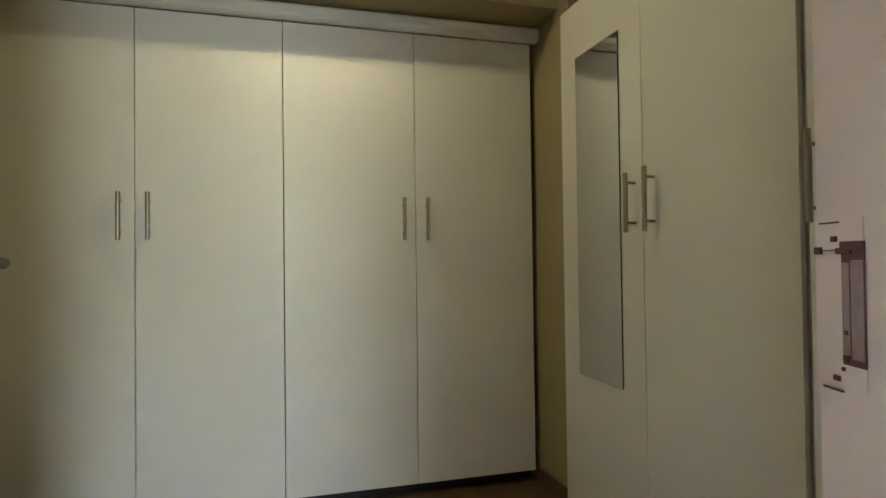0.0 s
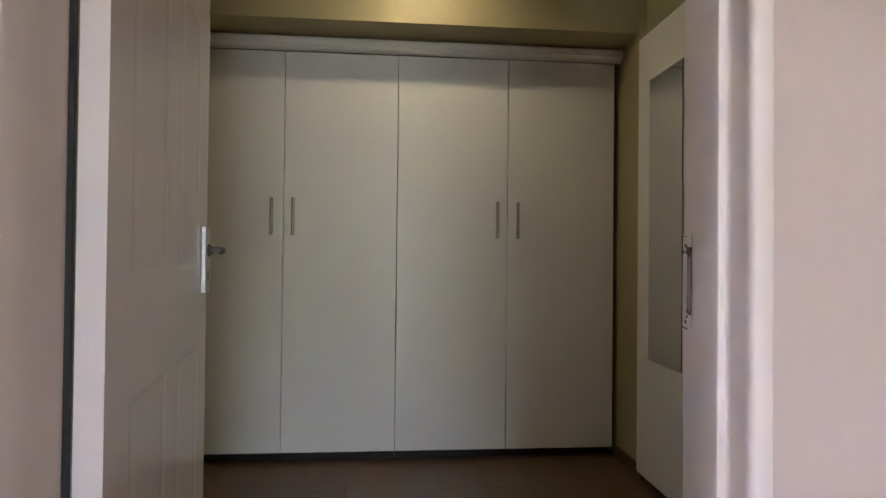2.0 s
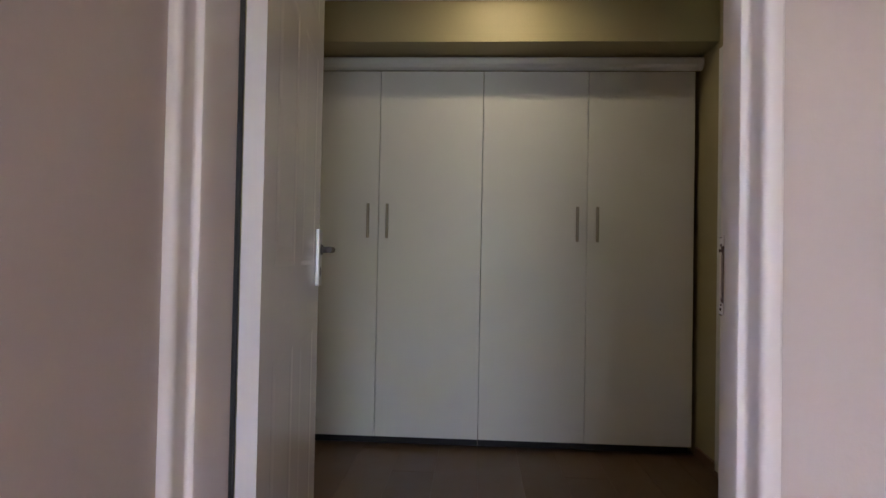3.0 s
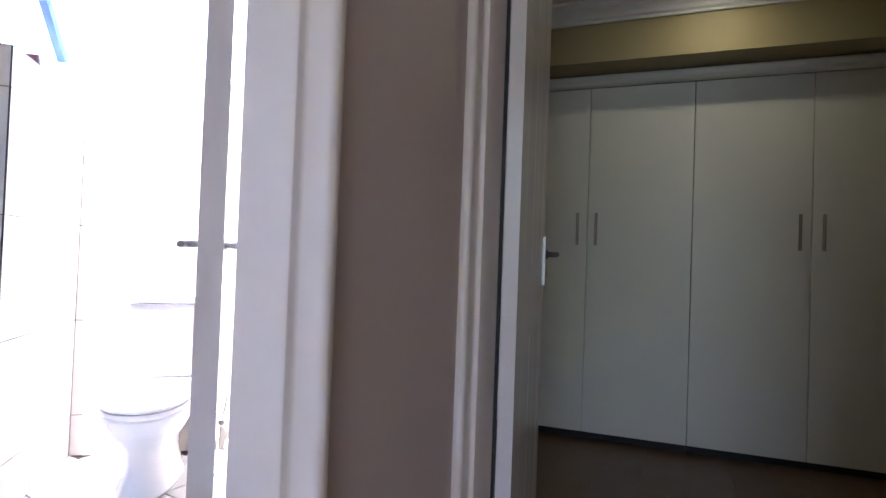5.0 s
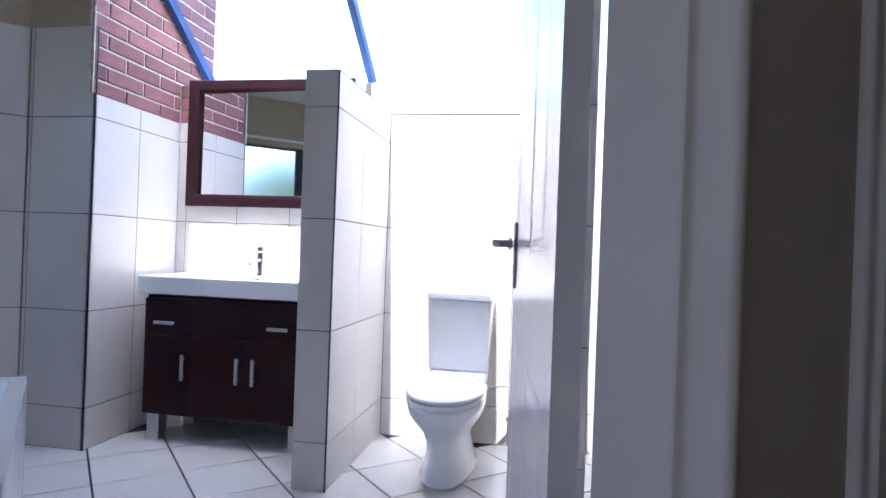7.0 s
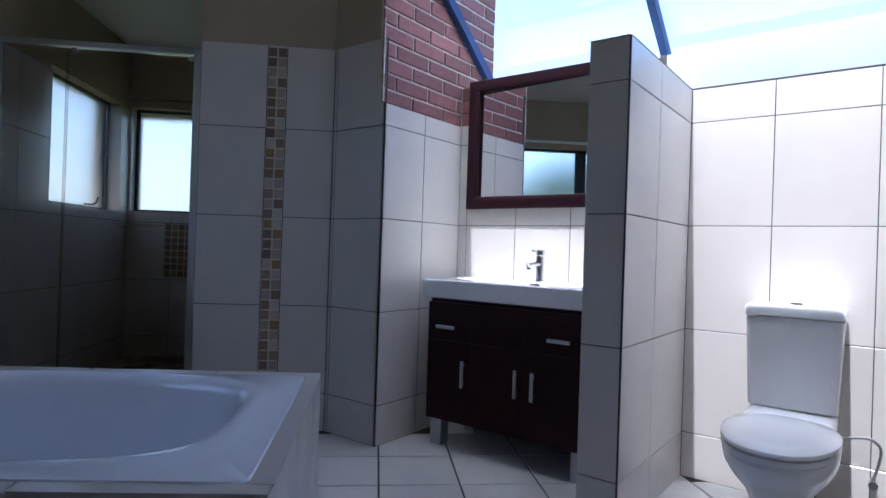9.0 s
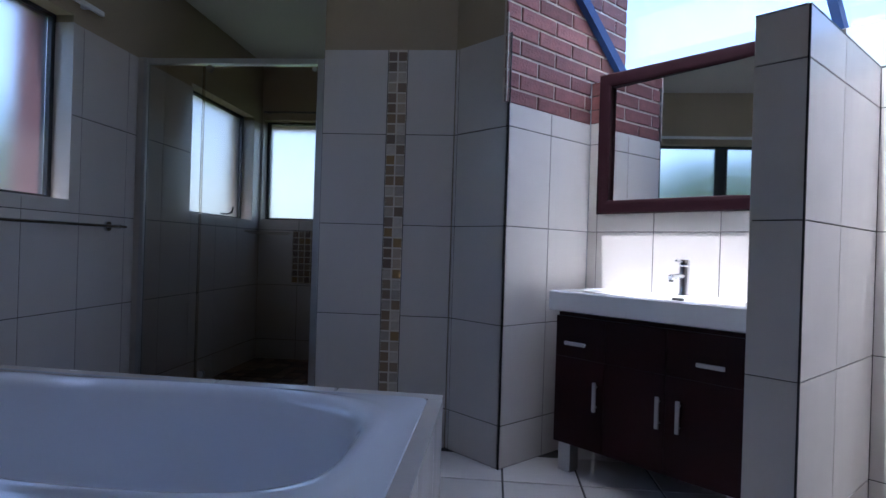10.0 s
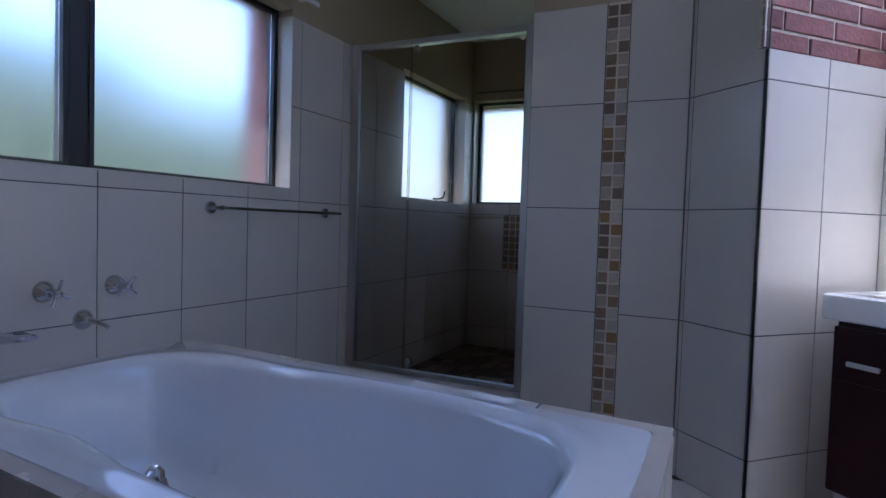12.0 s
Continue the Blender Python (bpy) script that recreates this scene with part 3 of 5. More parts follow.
def cupboard(name, label, axis, face, s0, s1, doors, depth, z0=0.095, z1=1.965, group=""):
    """A tall cupboard unit whose doors lie at the plane face of the given axis; doors: (from, to, place of handle, its z from, to)."""
    root = thing(name, label, "cupboard", group=group)
    def bx(a, b, d0, d1, s, e, bevel=0.0):
        return box(a, b, face + d0, face + d1, s, e, bevel=bevel) if axis == "y" else box(face + d0, face + d1, a, b, s, e, bevel=bevel)
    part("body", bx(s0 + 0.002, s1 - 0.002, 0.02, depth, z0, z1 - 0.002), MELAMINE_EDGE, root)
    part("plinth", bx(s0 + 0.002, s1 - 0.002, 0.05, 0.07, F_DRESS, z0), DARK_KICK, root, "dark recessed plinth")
    for a, b, hx, h0, h1 in doors:
        d = part("door", bx(a + 0.0016, b - 0.0016, 0.0, 0.0175, z0 - 0.004, z1, bevel=0.0012), MELAMINE, root)
        if hx is not None:
            if axis == "y":
                bar_handle(d, hx, face, h0, h1, (0, -1, 0))
            else:
                bar_handle(d, face, hx, h0, h1, (-1, 0, 0))
    return root


CF = 3.0
cupboard("wardrobe", "white two-door melamine wardrobe with steel bar handles", "y", CF, -1.06, 0.0, [(-1.06, -0.529, -0.578, 1.103, 1.278), (-0.529, 0.0, -0.48, 1.103, 1.278)], 0.6, group="cupboards along the back wall")
cupboard("wardrobe", "white two-door melamine wardrobe with steel bar handles", "y", CF, 0.0, 1.06, [(0.0, 0.531, 0.478, 1.10, 1.275), (0.531, 1.06, 0.577, 1.10, 1.275)], 0.6, group="cupboards along the back wall")
EF = 1.045
side_unit = cupboard("wardrobe", "white two-door melamine wardrobe with a mirror on one door", "x", EF, 1.606, 2.683, [(2.164, 2.683, 2.205, 1.095, 1.279), (1.606, 2.164, 2.109, 1.095, 1.286)], 0.585, group="cupboards along the side wall")
cupboard("wardrobe", "white two-door melamine wardrobe with steel bar handles", "x", EF, 0.99, 1.587, [(1.29, 1.587, 1.555, 1.085, 1.276), (0.99, 1.29, None, 0, 0)], 0.585, group="cupboards along the side wall")
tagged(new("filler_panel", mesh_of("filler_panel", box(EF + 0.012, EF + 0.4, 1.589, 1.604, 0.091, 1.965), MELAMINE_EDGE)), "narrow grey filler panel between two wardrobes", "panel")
door_mirror = thing("wardrobe_mirror", "frameless upright mirror stuck on a white wardrobe door", "mirror", pose(EF - 0.0006, 0, 0))
part("glass", box(-0.004, 0, 2.284, 2.562, 0.592, 1.757, bevel=0.001, seg=1), SILVER, door_mirror, "silvered mirror glass")
part("edge", box(-0.0035, -0.0003, 2.2815, 2.2838, 0.592, 1.757), BLACK_STRIP, door_mirror, "dark glued edge")
# bulkhead over the back cupboards, its trim and the cornice
structure("bulkhead", box(-1.1, 1.66, 2.777, 3.62, 2.036, C_DRESS - 0.002), KHAKI, "khaki painted boxed-in bulkhead above the wardrobes")
prof = [(0, 0), (0.018, 0), (0.034, 0.008), (0.042, 0.022), (0.042, 0.046), (0.034, 0.058), (0.02, 0.062), (0, 0.062)]
structure("trim", extrude_profile(prof, (-1.09, 2.998, 1.968), (1.084, 2.998, 1.968), (0, -1, 0)), MELAMINE, "white rounded trim along the wardrobe tops", smooth=False)
cov = [(0, 0), (0.012, 0), (0.016, 0.012), (0.03, 0.018), (0.038, 0.034), (0.055, 0.052), (0.072, 0.060), (0.078, 0.074), (0.09, 0.078), (0.09, 0.09), (0, 0.09)]
structure("cornice", extrude_profile(cov, (-1.1, 2.776, C_DRESS - 0.092), (1.66, 2.776, C_DRESS - 0.092), (0, -1, 0)), WHITE_PLASTER, "white moulded ceiling cornice")
structure("baseboard", box(1.07, 1.0845, 2.69, 2.99, F_DRESS, F_DRESS + 0.055, bevel=0.003), SKIRT, "brown wooden skirting")
lamp = thing("ceiling_lamp", "small round downlight glowing in the dressing room ceiling", "lamp", pose(0.08, 2.468, C_DRESS))
rings = [[(r * math.cos(k * 0.19635), r * math.sin(k * 0.19635), z) for k in range(32)] for r, z in ((0.058, -0.0005), (0.058, -0.006), (0.052, -0.011), (0.044, -0.011), (0.040, -0.007), (0.040, -0.0005))]
part("rim", loft(rings, cap0=False, cap1=False), WHITE_PLASTER, lamp, smooth=True)
part("lens", tube((0, 0, -0.006), (0, 0, -0.0008), 0.0395, seg=32), BULB_GLOW, lamp, "glowing warm lens", True)


# ---- bath ----
def sheared(bm):
    """The bath stands slightly out of square with the window wall."""
    for v in bm.verts:
        v.co.x += 0.063 * (v.co.y + 1.3)
    return bm


def bath_tub():
    """Acrylic bath with a wavy rim, in a tiled deck; local frame of the bathroom."""
    root = thing("bathtub", "white acrylic bathtub with a curved rim set in a tiled deck", "bathtub", MB)
    x0, x1, y0, y1, z = -2.664, -1.764, -2.199, -0.444, 0.520
    cx, cy = (x0 + x1) / 2, (y0 + y1) / 2
    hw, hl = (x1 - x0) / 2, (y1 - y0) / 2
    n = 96
    def outline(inset, shape, wave):
        pts = []
        for i in range(n):
            t = 2 * math.pi * i / n
            c, s = math.cos(t), math.sin(t)
            ex = 2 / shape
            ex = 2 / (shape + (1.2 if c > 0 and inset > 0.01 else 0))
            px = math.copysign(abs(c) ** ex, c) * (hw - inset + (0.026 if c > 0 else 0.008) * min(1, inset / 0.07))
            py = math.copysign(abs(s) ** ex, s) * (hl - inset - (0.0 if inset < 0.01 else 0.032 if s > 0 else 0.05) * min(1, inset / 0.07))
            # the basin's sides draw in at mid-length to form arm rests
            q = py / hl
            k = 1 - (wave * 1.15 if c > 0 else wave) * math.exp(-((q + 0.28) / 0.24) ** 2)
            pts.append((cx + px * k, cy + py))
        return pts
    def ring(pts, h, sx=1.0, sy=1.0, dy=0.0):
        return [(cx + (p[0] - cx) * sx, cy + dy + (p[1] - cy) * sy, h) for p in pts]
    sq = outline(0.0, 40, 0.0)
    rim = outline(0.075, 3.2, 0.10)
    inner = outline(0.108, 3.0, 0.112)
    rings = [ring(sq, z - 0.02), ring(sq, z - 0.004, 1, 1), ring(sq, z, 0.993, 0.996), ring(outline(0.04, 6, 0.04), z + 0.002), ring(outline(0.054, 4.4, 0.07), z + 0.009), ring(outline(0.066, 3.6, 0.09), z + 0.0135), ring(rim, z + 0.0135), ring(outline(0.088, 3.1, 0.105), z + 0.009),
             ring(outline(0.100, 3.0, 0.110), z - 0.001), ring(inner, z - 0.018), ring(inner, z - 0.06, 0.975, 0.98), ring(inner, z - 0.16, 0.93, 0.945), ring(inner, z - 0.28, 0.87, 0.90), ring(inner, z - 0.345, 0.80, 0.85), ring(inner, z - 0.372, 0.66, 0.76), ring(inner, z - 0.378, 0.3, 0.4)]
    part("basin", sheared(loft(rings, cap0=False)), ACRYLIC, root, smooth=True)
    # the overflow on the near side
    o = part("overflow", tube((-1.888, -1.276, z - 0.045), (-1.861, -1.276, z - 0.038), 0.023, 0.025, 24), CHROME, root, "round chrome overflow", True)
    part("lip", sweep([(-1.875, -1.298, z - 0.02), (-1.879, -1.29, z - 0.006), (-1.881, -1.276, z - 0.002), (-1.879, -1.262, z - 0.006), (-1.875, -1.254, z - 0.02)], 0.006, 8), CHROME, o, smooth=True)
    part("drain", tube((cx, cy - 0.3, z - 0.377), (cx, cy - 0.3, z - 0.371), 0.032, 0.03, 24), CHROME, root, "chrome drain ring", True)
    return root


bath_tub()
TUB_E, TUB_W, TUB_N, DECK = -1.722, -2.668, -0.400, 0.517
bm = box(-2.66, TUB_E - 0.008, B_WIN, TUB_N - 0.008, 0, 0.14)
bm_box(bm, -1.767, TUB_E - 0.008, B_WIN + 0.001, TUB_N - 0.008, 0.14, DECK - 0.008)
bm_box(bm, -2.66, -2.652, B_WIN + 0.001, TUB_N - 0.008, 0.14, DECK - 0.008)
bm_box(bm, -2.652, -1.767, -0.447, TUB_N - 0.008, 0.14, DECK - 0.008)
bath_deck = tagged(new("bath_surround", mesh_of("bath_surround", sheared(bm), GROUT)), "tiled surround built round the bathtub", "bath surround")
bath_deck.matrix_world = MB


def cross_tap(x, z, turn):
    t = thing("wall_tap", "chrome cross-handle tap on the tiled wall above the bath", "tap", MB @ pose(x, B_WIN, z), group="taps above the bath")
    prof = [(0.034, 0.0), (0.034, 0.004), (0.029, 0.010), (0.020, 0.022), (0.0125, 0.028), (0.0115, 0.040)]
    part("flange", loft([[(r * math.cos(k * 0.2618), d, r * math.sin(k * 0.2618)) for k in range(24)] for r, d in prof]), CHROME, t, smooth=True)
    part("spindle", tube((0, 0.038, 0), (0, 0.066, 0), 0.010, 0.012, 16), CHROME, t, smooth=True)
    dome = [(0.012, 0.060), (0.0145, 0.064), (0.0145, 0.074), (0.0115, 0.081), (0.006, 0.0845), (0.001, 0.0855)]
    h = part("cross_handle", loft([[(r * math.cos(k * 0.3927), d, r * math.sin(k * 0.3927)) for k in range(16)] for r, d in dome]), CHROME, t, smooth=True)
    for k in range(4):
        a = radians(turn + 90 * k)
        d = Vector((math.cos(a), 0, math.sin(a)))
        part("spoke", sweep([Vector((0, 0.071, 0)) + d * 0.008, Vector((0, 0.071, 0)) + d * 0.036, Vector((0, 0.071, 0)) + d * 0.041, Vector((0, 0.071, 0)) + d * 0.044], [0.0048, 0.0052, 0.0064, 0.0045], 10), CHROME, h, smooth=True)


cross_tap(-2.205, 0.757, 20)
cross_tap(-2.437, 0.762, 45)
div = thing("diverter_tap", "chrome diverter tap with a small lever on the tiled wall", "tap", MB @ pose(-2.329, B_WIN, 0.655), group="taps above the bath")
prof = [(0.034, 0.0), (0.034, 0.004), (0.030, 0.012), (0.022, 0.024), (0.014, 0.030), (0.012, 0.045)]
part("flange", loft([[(r * math.cos(k * 0.2618), d, r * math.sin(k * 0.2618)) for k in range(24)] for r, d in prof]), CHROME, div, smooth=True)
part("lever", sweep([(0, 0.042, 0), (-0.004, 0.060, -0.002), (-0.014, 0.085, -0.010), (-0.022, 0.104, -0.020)], [0.011, 0.010, 0.007, 0.0075], 12), CHROME, div, smooth=True)
spout = thing("bath_spout", "chrome bath spout reaching out from the tiled wall", "spout", MB @ pose(-2.06, B_WIN, 0.635))
part("flange", tube((0, 0, 0), (0, 0.012, 0), 0.032, 0.028, 24), CHROME, spout, smooth=True)
bill = []
for y, z, w, h in ((0.008, 0.0, 0.020, 0.018), (0.05, 0.004, 0.022, 0.0165), (0.10, 0.011, 0.025, 0.0145), (0.15, 0.019, 0.027, 0.013), (0.180, 0.022, 0.027, 0.011), (0.190, 0.021, 0.023, 0.006)):
    bill.append([(w * math.cos(k * 0.3142), y, z + h * math.sin(k * 0.3142)) for k in range(20)])
bill = part("bill", loft(bill), CHROME, spout, smooth=True)
part("inlay", box(-0.012, 0.012, 0.132, 0.168, 0.0245, 0.0335, bevel=0.002, seg=1), SATIN, bill, "dull inset plate")

rail = thing("towel_rail", "chrome towel rail on the tiled wall under the window", "towel rail", MB @ pose(0, B_WIN, 1.043))
part("bar", tube((-2.815, 0.062, 0), (-3.66, 0.062, 0), 0.0075, seg=14), CHROME, rail, smooth=True)
for x in (-2.85, -3.60):
    p = part("bracket", tube((x, 0, 0), (x, 0.012, 0), 0.026, 0.024, 22), CHROME, rail, smooth=True)
    part("post", tube((x, 0.01, 0), (x, 0.07, 0), 0.009, 0.0105, 14), CHROME, p, smooth=True)


# ---- windows ----
def window(name, label, m, w, h, sashes, inset, handle=False, mullion=None, stile=0.02):
    """Black aluminium window with frosted panes; x from 0 to w, z from 0 to h, its frame set back by inset along -y."""
    root = thing(name, label, "window", m, kind="structure")
    f = 0.014
    for nm, a in (("frame_sill", (0, w, 0, f)), ("frame_head", (0, w, h - f, h)), ("frame_side", (0, f, f, h - f)), ("frame_side", (w - f, w, f, h - f))):
        part(nm, box(a[0], a[1], -inset - 0.05, -inset, a[2], a[3], bevel=0.002, seg=1), BLACK_ALU, root)
    if mullion:
        part("mullion", box(mullion[0], mullion[1], -inset - 0.05, -inset + 0.001, f, h - f, bevel=0.002, seg=1), BLACK_ALU, root)
    for i, (a, b) in enumerate(sashes):
        s = part("sash", box(a, a + stile, -inset - 0.045, -inset + 0.004, f, h - f, bevel=0.002, seg=1), BLACK_ALU, root)
        part("stile", box(b - stile, b, -inset - 0.045, -inset + 0.004, f, h - f, bevel=0.002, seg=1), BLACK_ALU, s)
        part("rail", box(a + stile, b - stile, -inset - 0.04, -inset + 0.003, f, f + 0.008), BLACK_ALU, s)
        part("rail", box(a + stile, b - stile, -inset - 0.04, -inset + 0.003, h - f - 0.008, h - f), BLACK_ALU, s)
        g = part("pane", box(a + stile, b - stile, -inset - 0.024, -inset - 0.018, f + 0.008, h - f - 0.008), FROST, s, "frosted glass pane")
        g.visible_shadow = False
        if handle:
            part("stay", sweep(smooth_line([(a + 0.36, -inset + 0.010, f + 0.018), (a + 0.29, -inset + 0.028, f + 0.020), (a + 0.235, -inset + 0.034, f + 0.038), (a + 0.205, -inset + 0.030, f + 0.078)], 4), 0.0065, 8), BLACK_ALU, s, "curved black window stay", True)
    return root


# looking from inside, local x runs along the wall and +y points into the room
W0, W1 = WIN[0], WIN[1]
window("window_1", "wide black aluminium window with frosted panes above the bath", MB @ pose(W0, B_WIN, WIN[2]), W1 - W0, WIN[3] - WIN[2], [(0.012, 0.932), (1.0, W1 - W0 - 0.012)], 0.09, mullion=(0.932, 1.0))
window("window_2", "small black aluminium window with a frosted pane in the shower", MB @ pose(SWIN[0], B_WIN, SWIN[2]), SWIN[1] - SWIN[0], SWIN[3] - SWIN[2], [(0.012, SWIN[1] - SWIN[0] - 0.012)], 0.09, True, stile=0.034)
window("window_3", "small black aluminium window with a frosted pane in the shower's far wall", MB @ Matrix.Translation((A_FAR, FWIN[1], FWIN[2])) @ Matrix.Rotation(radians(-90), 4, "Z"), FWIN[1] - FWIN[0], FWIN[3] - FWIN[2], [(0.012, FWIN[1] - FWIN[0] - 0.012)], 0.09, stile=0.018)
rod = thing("curtain_rail", "white curtain rail on the wall above the bathroom window", "curtain rail", MB @ pose(0, B_WIN, 2.055))
part("track", box(-3.47, -1.35, 0.030, 0.048, -0.012, 0.012, bevel=0.004), WHITE_PLASTER, rod)
for x in (-3.38, -2.45, -1.42):
    part("bracket", box(x - 0.012, x + 0.012, -0.004, 0.032, -0.008, 0.014, bevel=0.002, seg=1), WHITE_PLASTER, rod)
lamp2 = thing("ceiling_light", "round opal ceiling light on the bathroom ceiling", "lamp", MB @ pose(-2.25, -1.0, CEIL_Z))
part("base", tube((0, 0, -0.03), (0, 0, -0.0005), 0.155, 0.16, 40), WHITE_PLASTER, lamp2, smooth=True)
part("diffuser", loft([[(r * math.cos(k * 0.1571), r * math.sin(k * 0.1571), d) for k in range(40)] for r, d in ((0.148, -0.029), (0.146, -0.05), (0.125, -0.072), (0.08, -0.085), (0.03, -0.09))]), OPAL, lamp2, smooth=True)


# ---- shower ----
# the screen stands back behind the wall's face, on a tiled sill
SL, SR, SZ, ST = B_WIN + 0.045, SH1 - 0.002, 0.208, 1.955
screen = thing("shower_screen", "glass shower door in a slim aluminium frame", "shower door", MB @ pose(A_MOS - 0.13, 0, 0))
part("frame_side", box(-0.02, 0.022, SL, SL + 0.022, SZ, ST, bevel=0.003), ALU, screen)
part("frame_side", box(-0.02, 0.022, SR - 0.066, SR, SZ, ST, bevel=0.003), ALU, screen)
part("frame_head", box(-0.02, 0.022, SL + 0.022, SR - 0.066, ST - 0.03, ST, bevel=0.003), ALU, screen)
part("frame_sill", box(-0.02, 0.022, SL + 0.022, SR - 0.066, SZ, SZ + 0.023, bevel=0.003), ALU, screen)
pane = part("fixed_pane", box(-0.003, 0.003, SL + 0.022, SL + 0.335, SZ + 0.023, ST - 0.03), SMOKED, screen, "narrow fixed glass pane")
pane2 = part("door_pane", box(0.004, 0.010, SL + 0.325, SR - 0.068, SZ + 0.03, ST - 0.04), SMOKED, screen, "glass door pane")
pane.visible_shadow = pane2.visible_shadow = False
for z in (SZ + 0.07, ST - 0.052):
    part("pivot", tube((0.010, SL + 0.365, z), (0.021, SL + 0.365, z), 0.021, 0.018, 22), CHROME, pane2, "round chrome pivot", True)
part("knob", tube((0.010, SR - 0.082, ST - 0.055), (0.022, SR - 0.082, ST - 0.055), 0.012, 0.013, 18), CHROME, pane2, "small chrome knob", True)
sill = tagged(new("shower_sill", mesh_of("shower_sill", box(A_MOS - 0.20, A_MOS - 0.004, B_WIN + 0.001, SH1 - 0.001, 0, SZ - 0.001, bevel=0.004), WALL_TILE)), "tiled sill under the shower door", "sill")
sill.matrix_world = MB
nib = tagged(new("shower_nib", mesh_of("shower_nib", box(A_MOS - 0.17, A_MOS - 0.128, B_WIN + 0.001, SL - 0.001, SZ + 0.001, TOP, bevel=0.002), WALL_TILE)), "narrow tiled upright beside the shower door", "wall edge", kind="structure")
nib.matrix_world = MB
shelf = thing("shower_shelf", "chrome wire shelf in the shower corner", "shelf", MB @ pose(A_FAR + 0.004, B_WIN + 0.004, 1.06))
for k in range(5):
    part("wire", tube((0.02 + 0.05 * k, 0.0, 0), (0.02 + 0.05 * k, 0.26 - 0.05 * k, 0), 0.003, seg=8), STEEL, shelf)
part("rim", sweep([(0.0, 0.27, 0.012), (0.14, 0.14, 0.012), (0.27, 0.0, 0.012)], 0.004, 8), STEEL, shelf)
rod2 = thing("shower_rail", "thin dull metal rail above the shower window", "rail", MB @ pose(A_FAR, 0, 2.055))
part("bar", tube((0.05, -2.16, 0), (0.05, -1.22, 0), 0.008, seg=12), SATIN, rod2, smooth=True)
for y in (-2.12, -1.30):
    part("bracket", tube((-0.004, y, 0), (0.05, y, 0), 0.007, seg=10), SATIN, rod2, smooth=True)
rose = thing("shower_rose", "chrome shower arm and rose on the tiled wall", "shower", MB @ pose(A_FAR, -1.62, 1.10))
part("mixer", tube((0, 0, 0), (0.05, 0, 0), 0.036, 0.03, 22), CHROME, rose, smooth=True)
part("lever", sweep([(0.05, 0, 0), (0.075, 0.0, 0.01), (0.09, 0, 0.05)], 0.007, 10), CHROME, rose, smooth=True)


# ---- basin cabinet ----
def vanity():
    u0, u1, vf, vb = -2.37, -1.53, 2.578, 2.985
    root = thing("vanity_cabinet", "dark mahogany vanity cabinet on short metal legs", "cabinet", MU)
    part("body", box(u0, u1, vf + 0.018, vb, 0.132, 0.715, bevel=0.002, seg=1), MAHOGANY, root)
    cols = [(u0, -2.118), (-2.118, -1.845), (-1.845, u1)]
    for i, (a, b) in enumerate(cols):
        d = part("drawer_front", box(a + 0.0005, b - 0.0005, vf, vf + 0.017, 0.5197, 0.70, bevel=0.0008, seg=1), MAHOGANY, root)
        if i != 1:
            c = -2.255 if i == 0 else -1.665
            h = part("handle", box(c - 0.052, c + 0.052, vf - 0.026, vf - 0.016, 0.576, 0.592, bevel=0.002), ALU, d, "flat satin metal bar handle")
            for s in (-0.04, 0.04):
                part("post", tube((c + s, vf - 0.018, 0.584), (c + s, vf, 0.584), 0.004, seg=8), ALU, h)
        d = part("door", box(a + 0.0005, b - 0.0005, vf, vf + 0.017, 0.134, 0.519, bevel=0.0008, seg=1), MAHOGANY, root)
        c = (-2.150, -1.866, -1.783)[i]
        h = part("handle", box(c - 0.008, c + 0.008, vf - 0.026, vf - 0.016, 0.31, 0.435, bevel=0.002), ALU, d, "flat satin metal bar handle")
        for s in (0.33, 0.415):
            part("post", tube((c, vf - 0.018, s), (c, vf, s), 0.004, seg=8), ALU, h)
    for x in (u0 + 0.045, u1 - 0.05):
        for y in (vf + 0.055, vb - 0.06):
            part("leg", box(x - 0.032, x + 0.032, y - 0.032, y + 0.032, 0.0, 0.133, bevel=0.002), ALU, root, "square metal leg")


vanity()


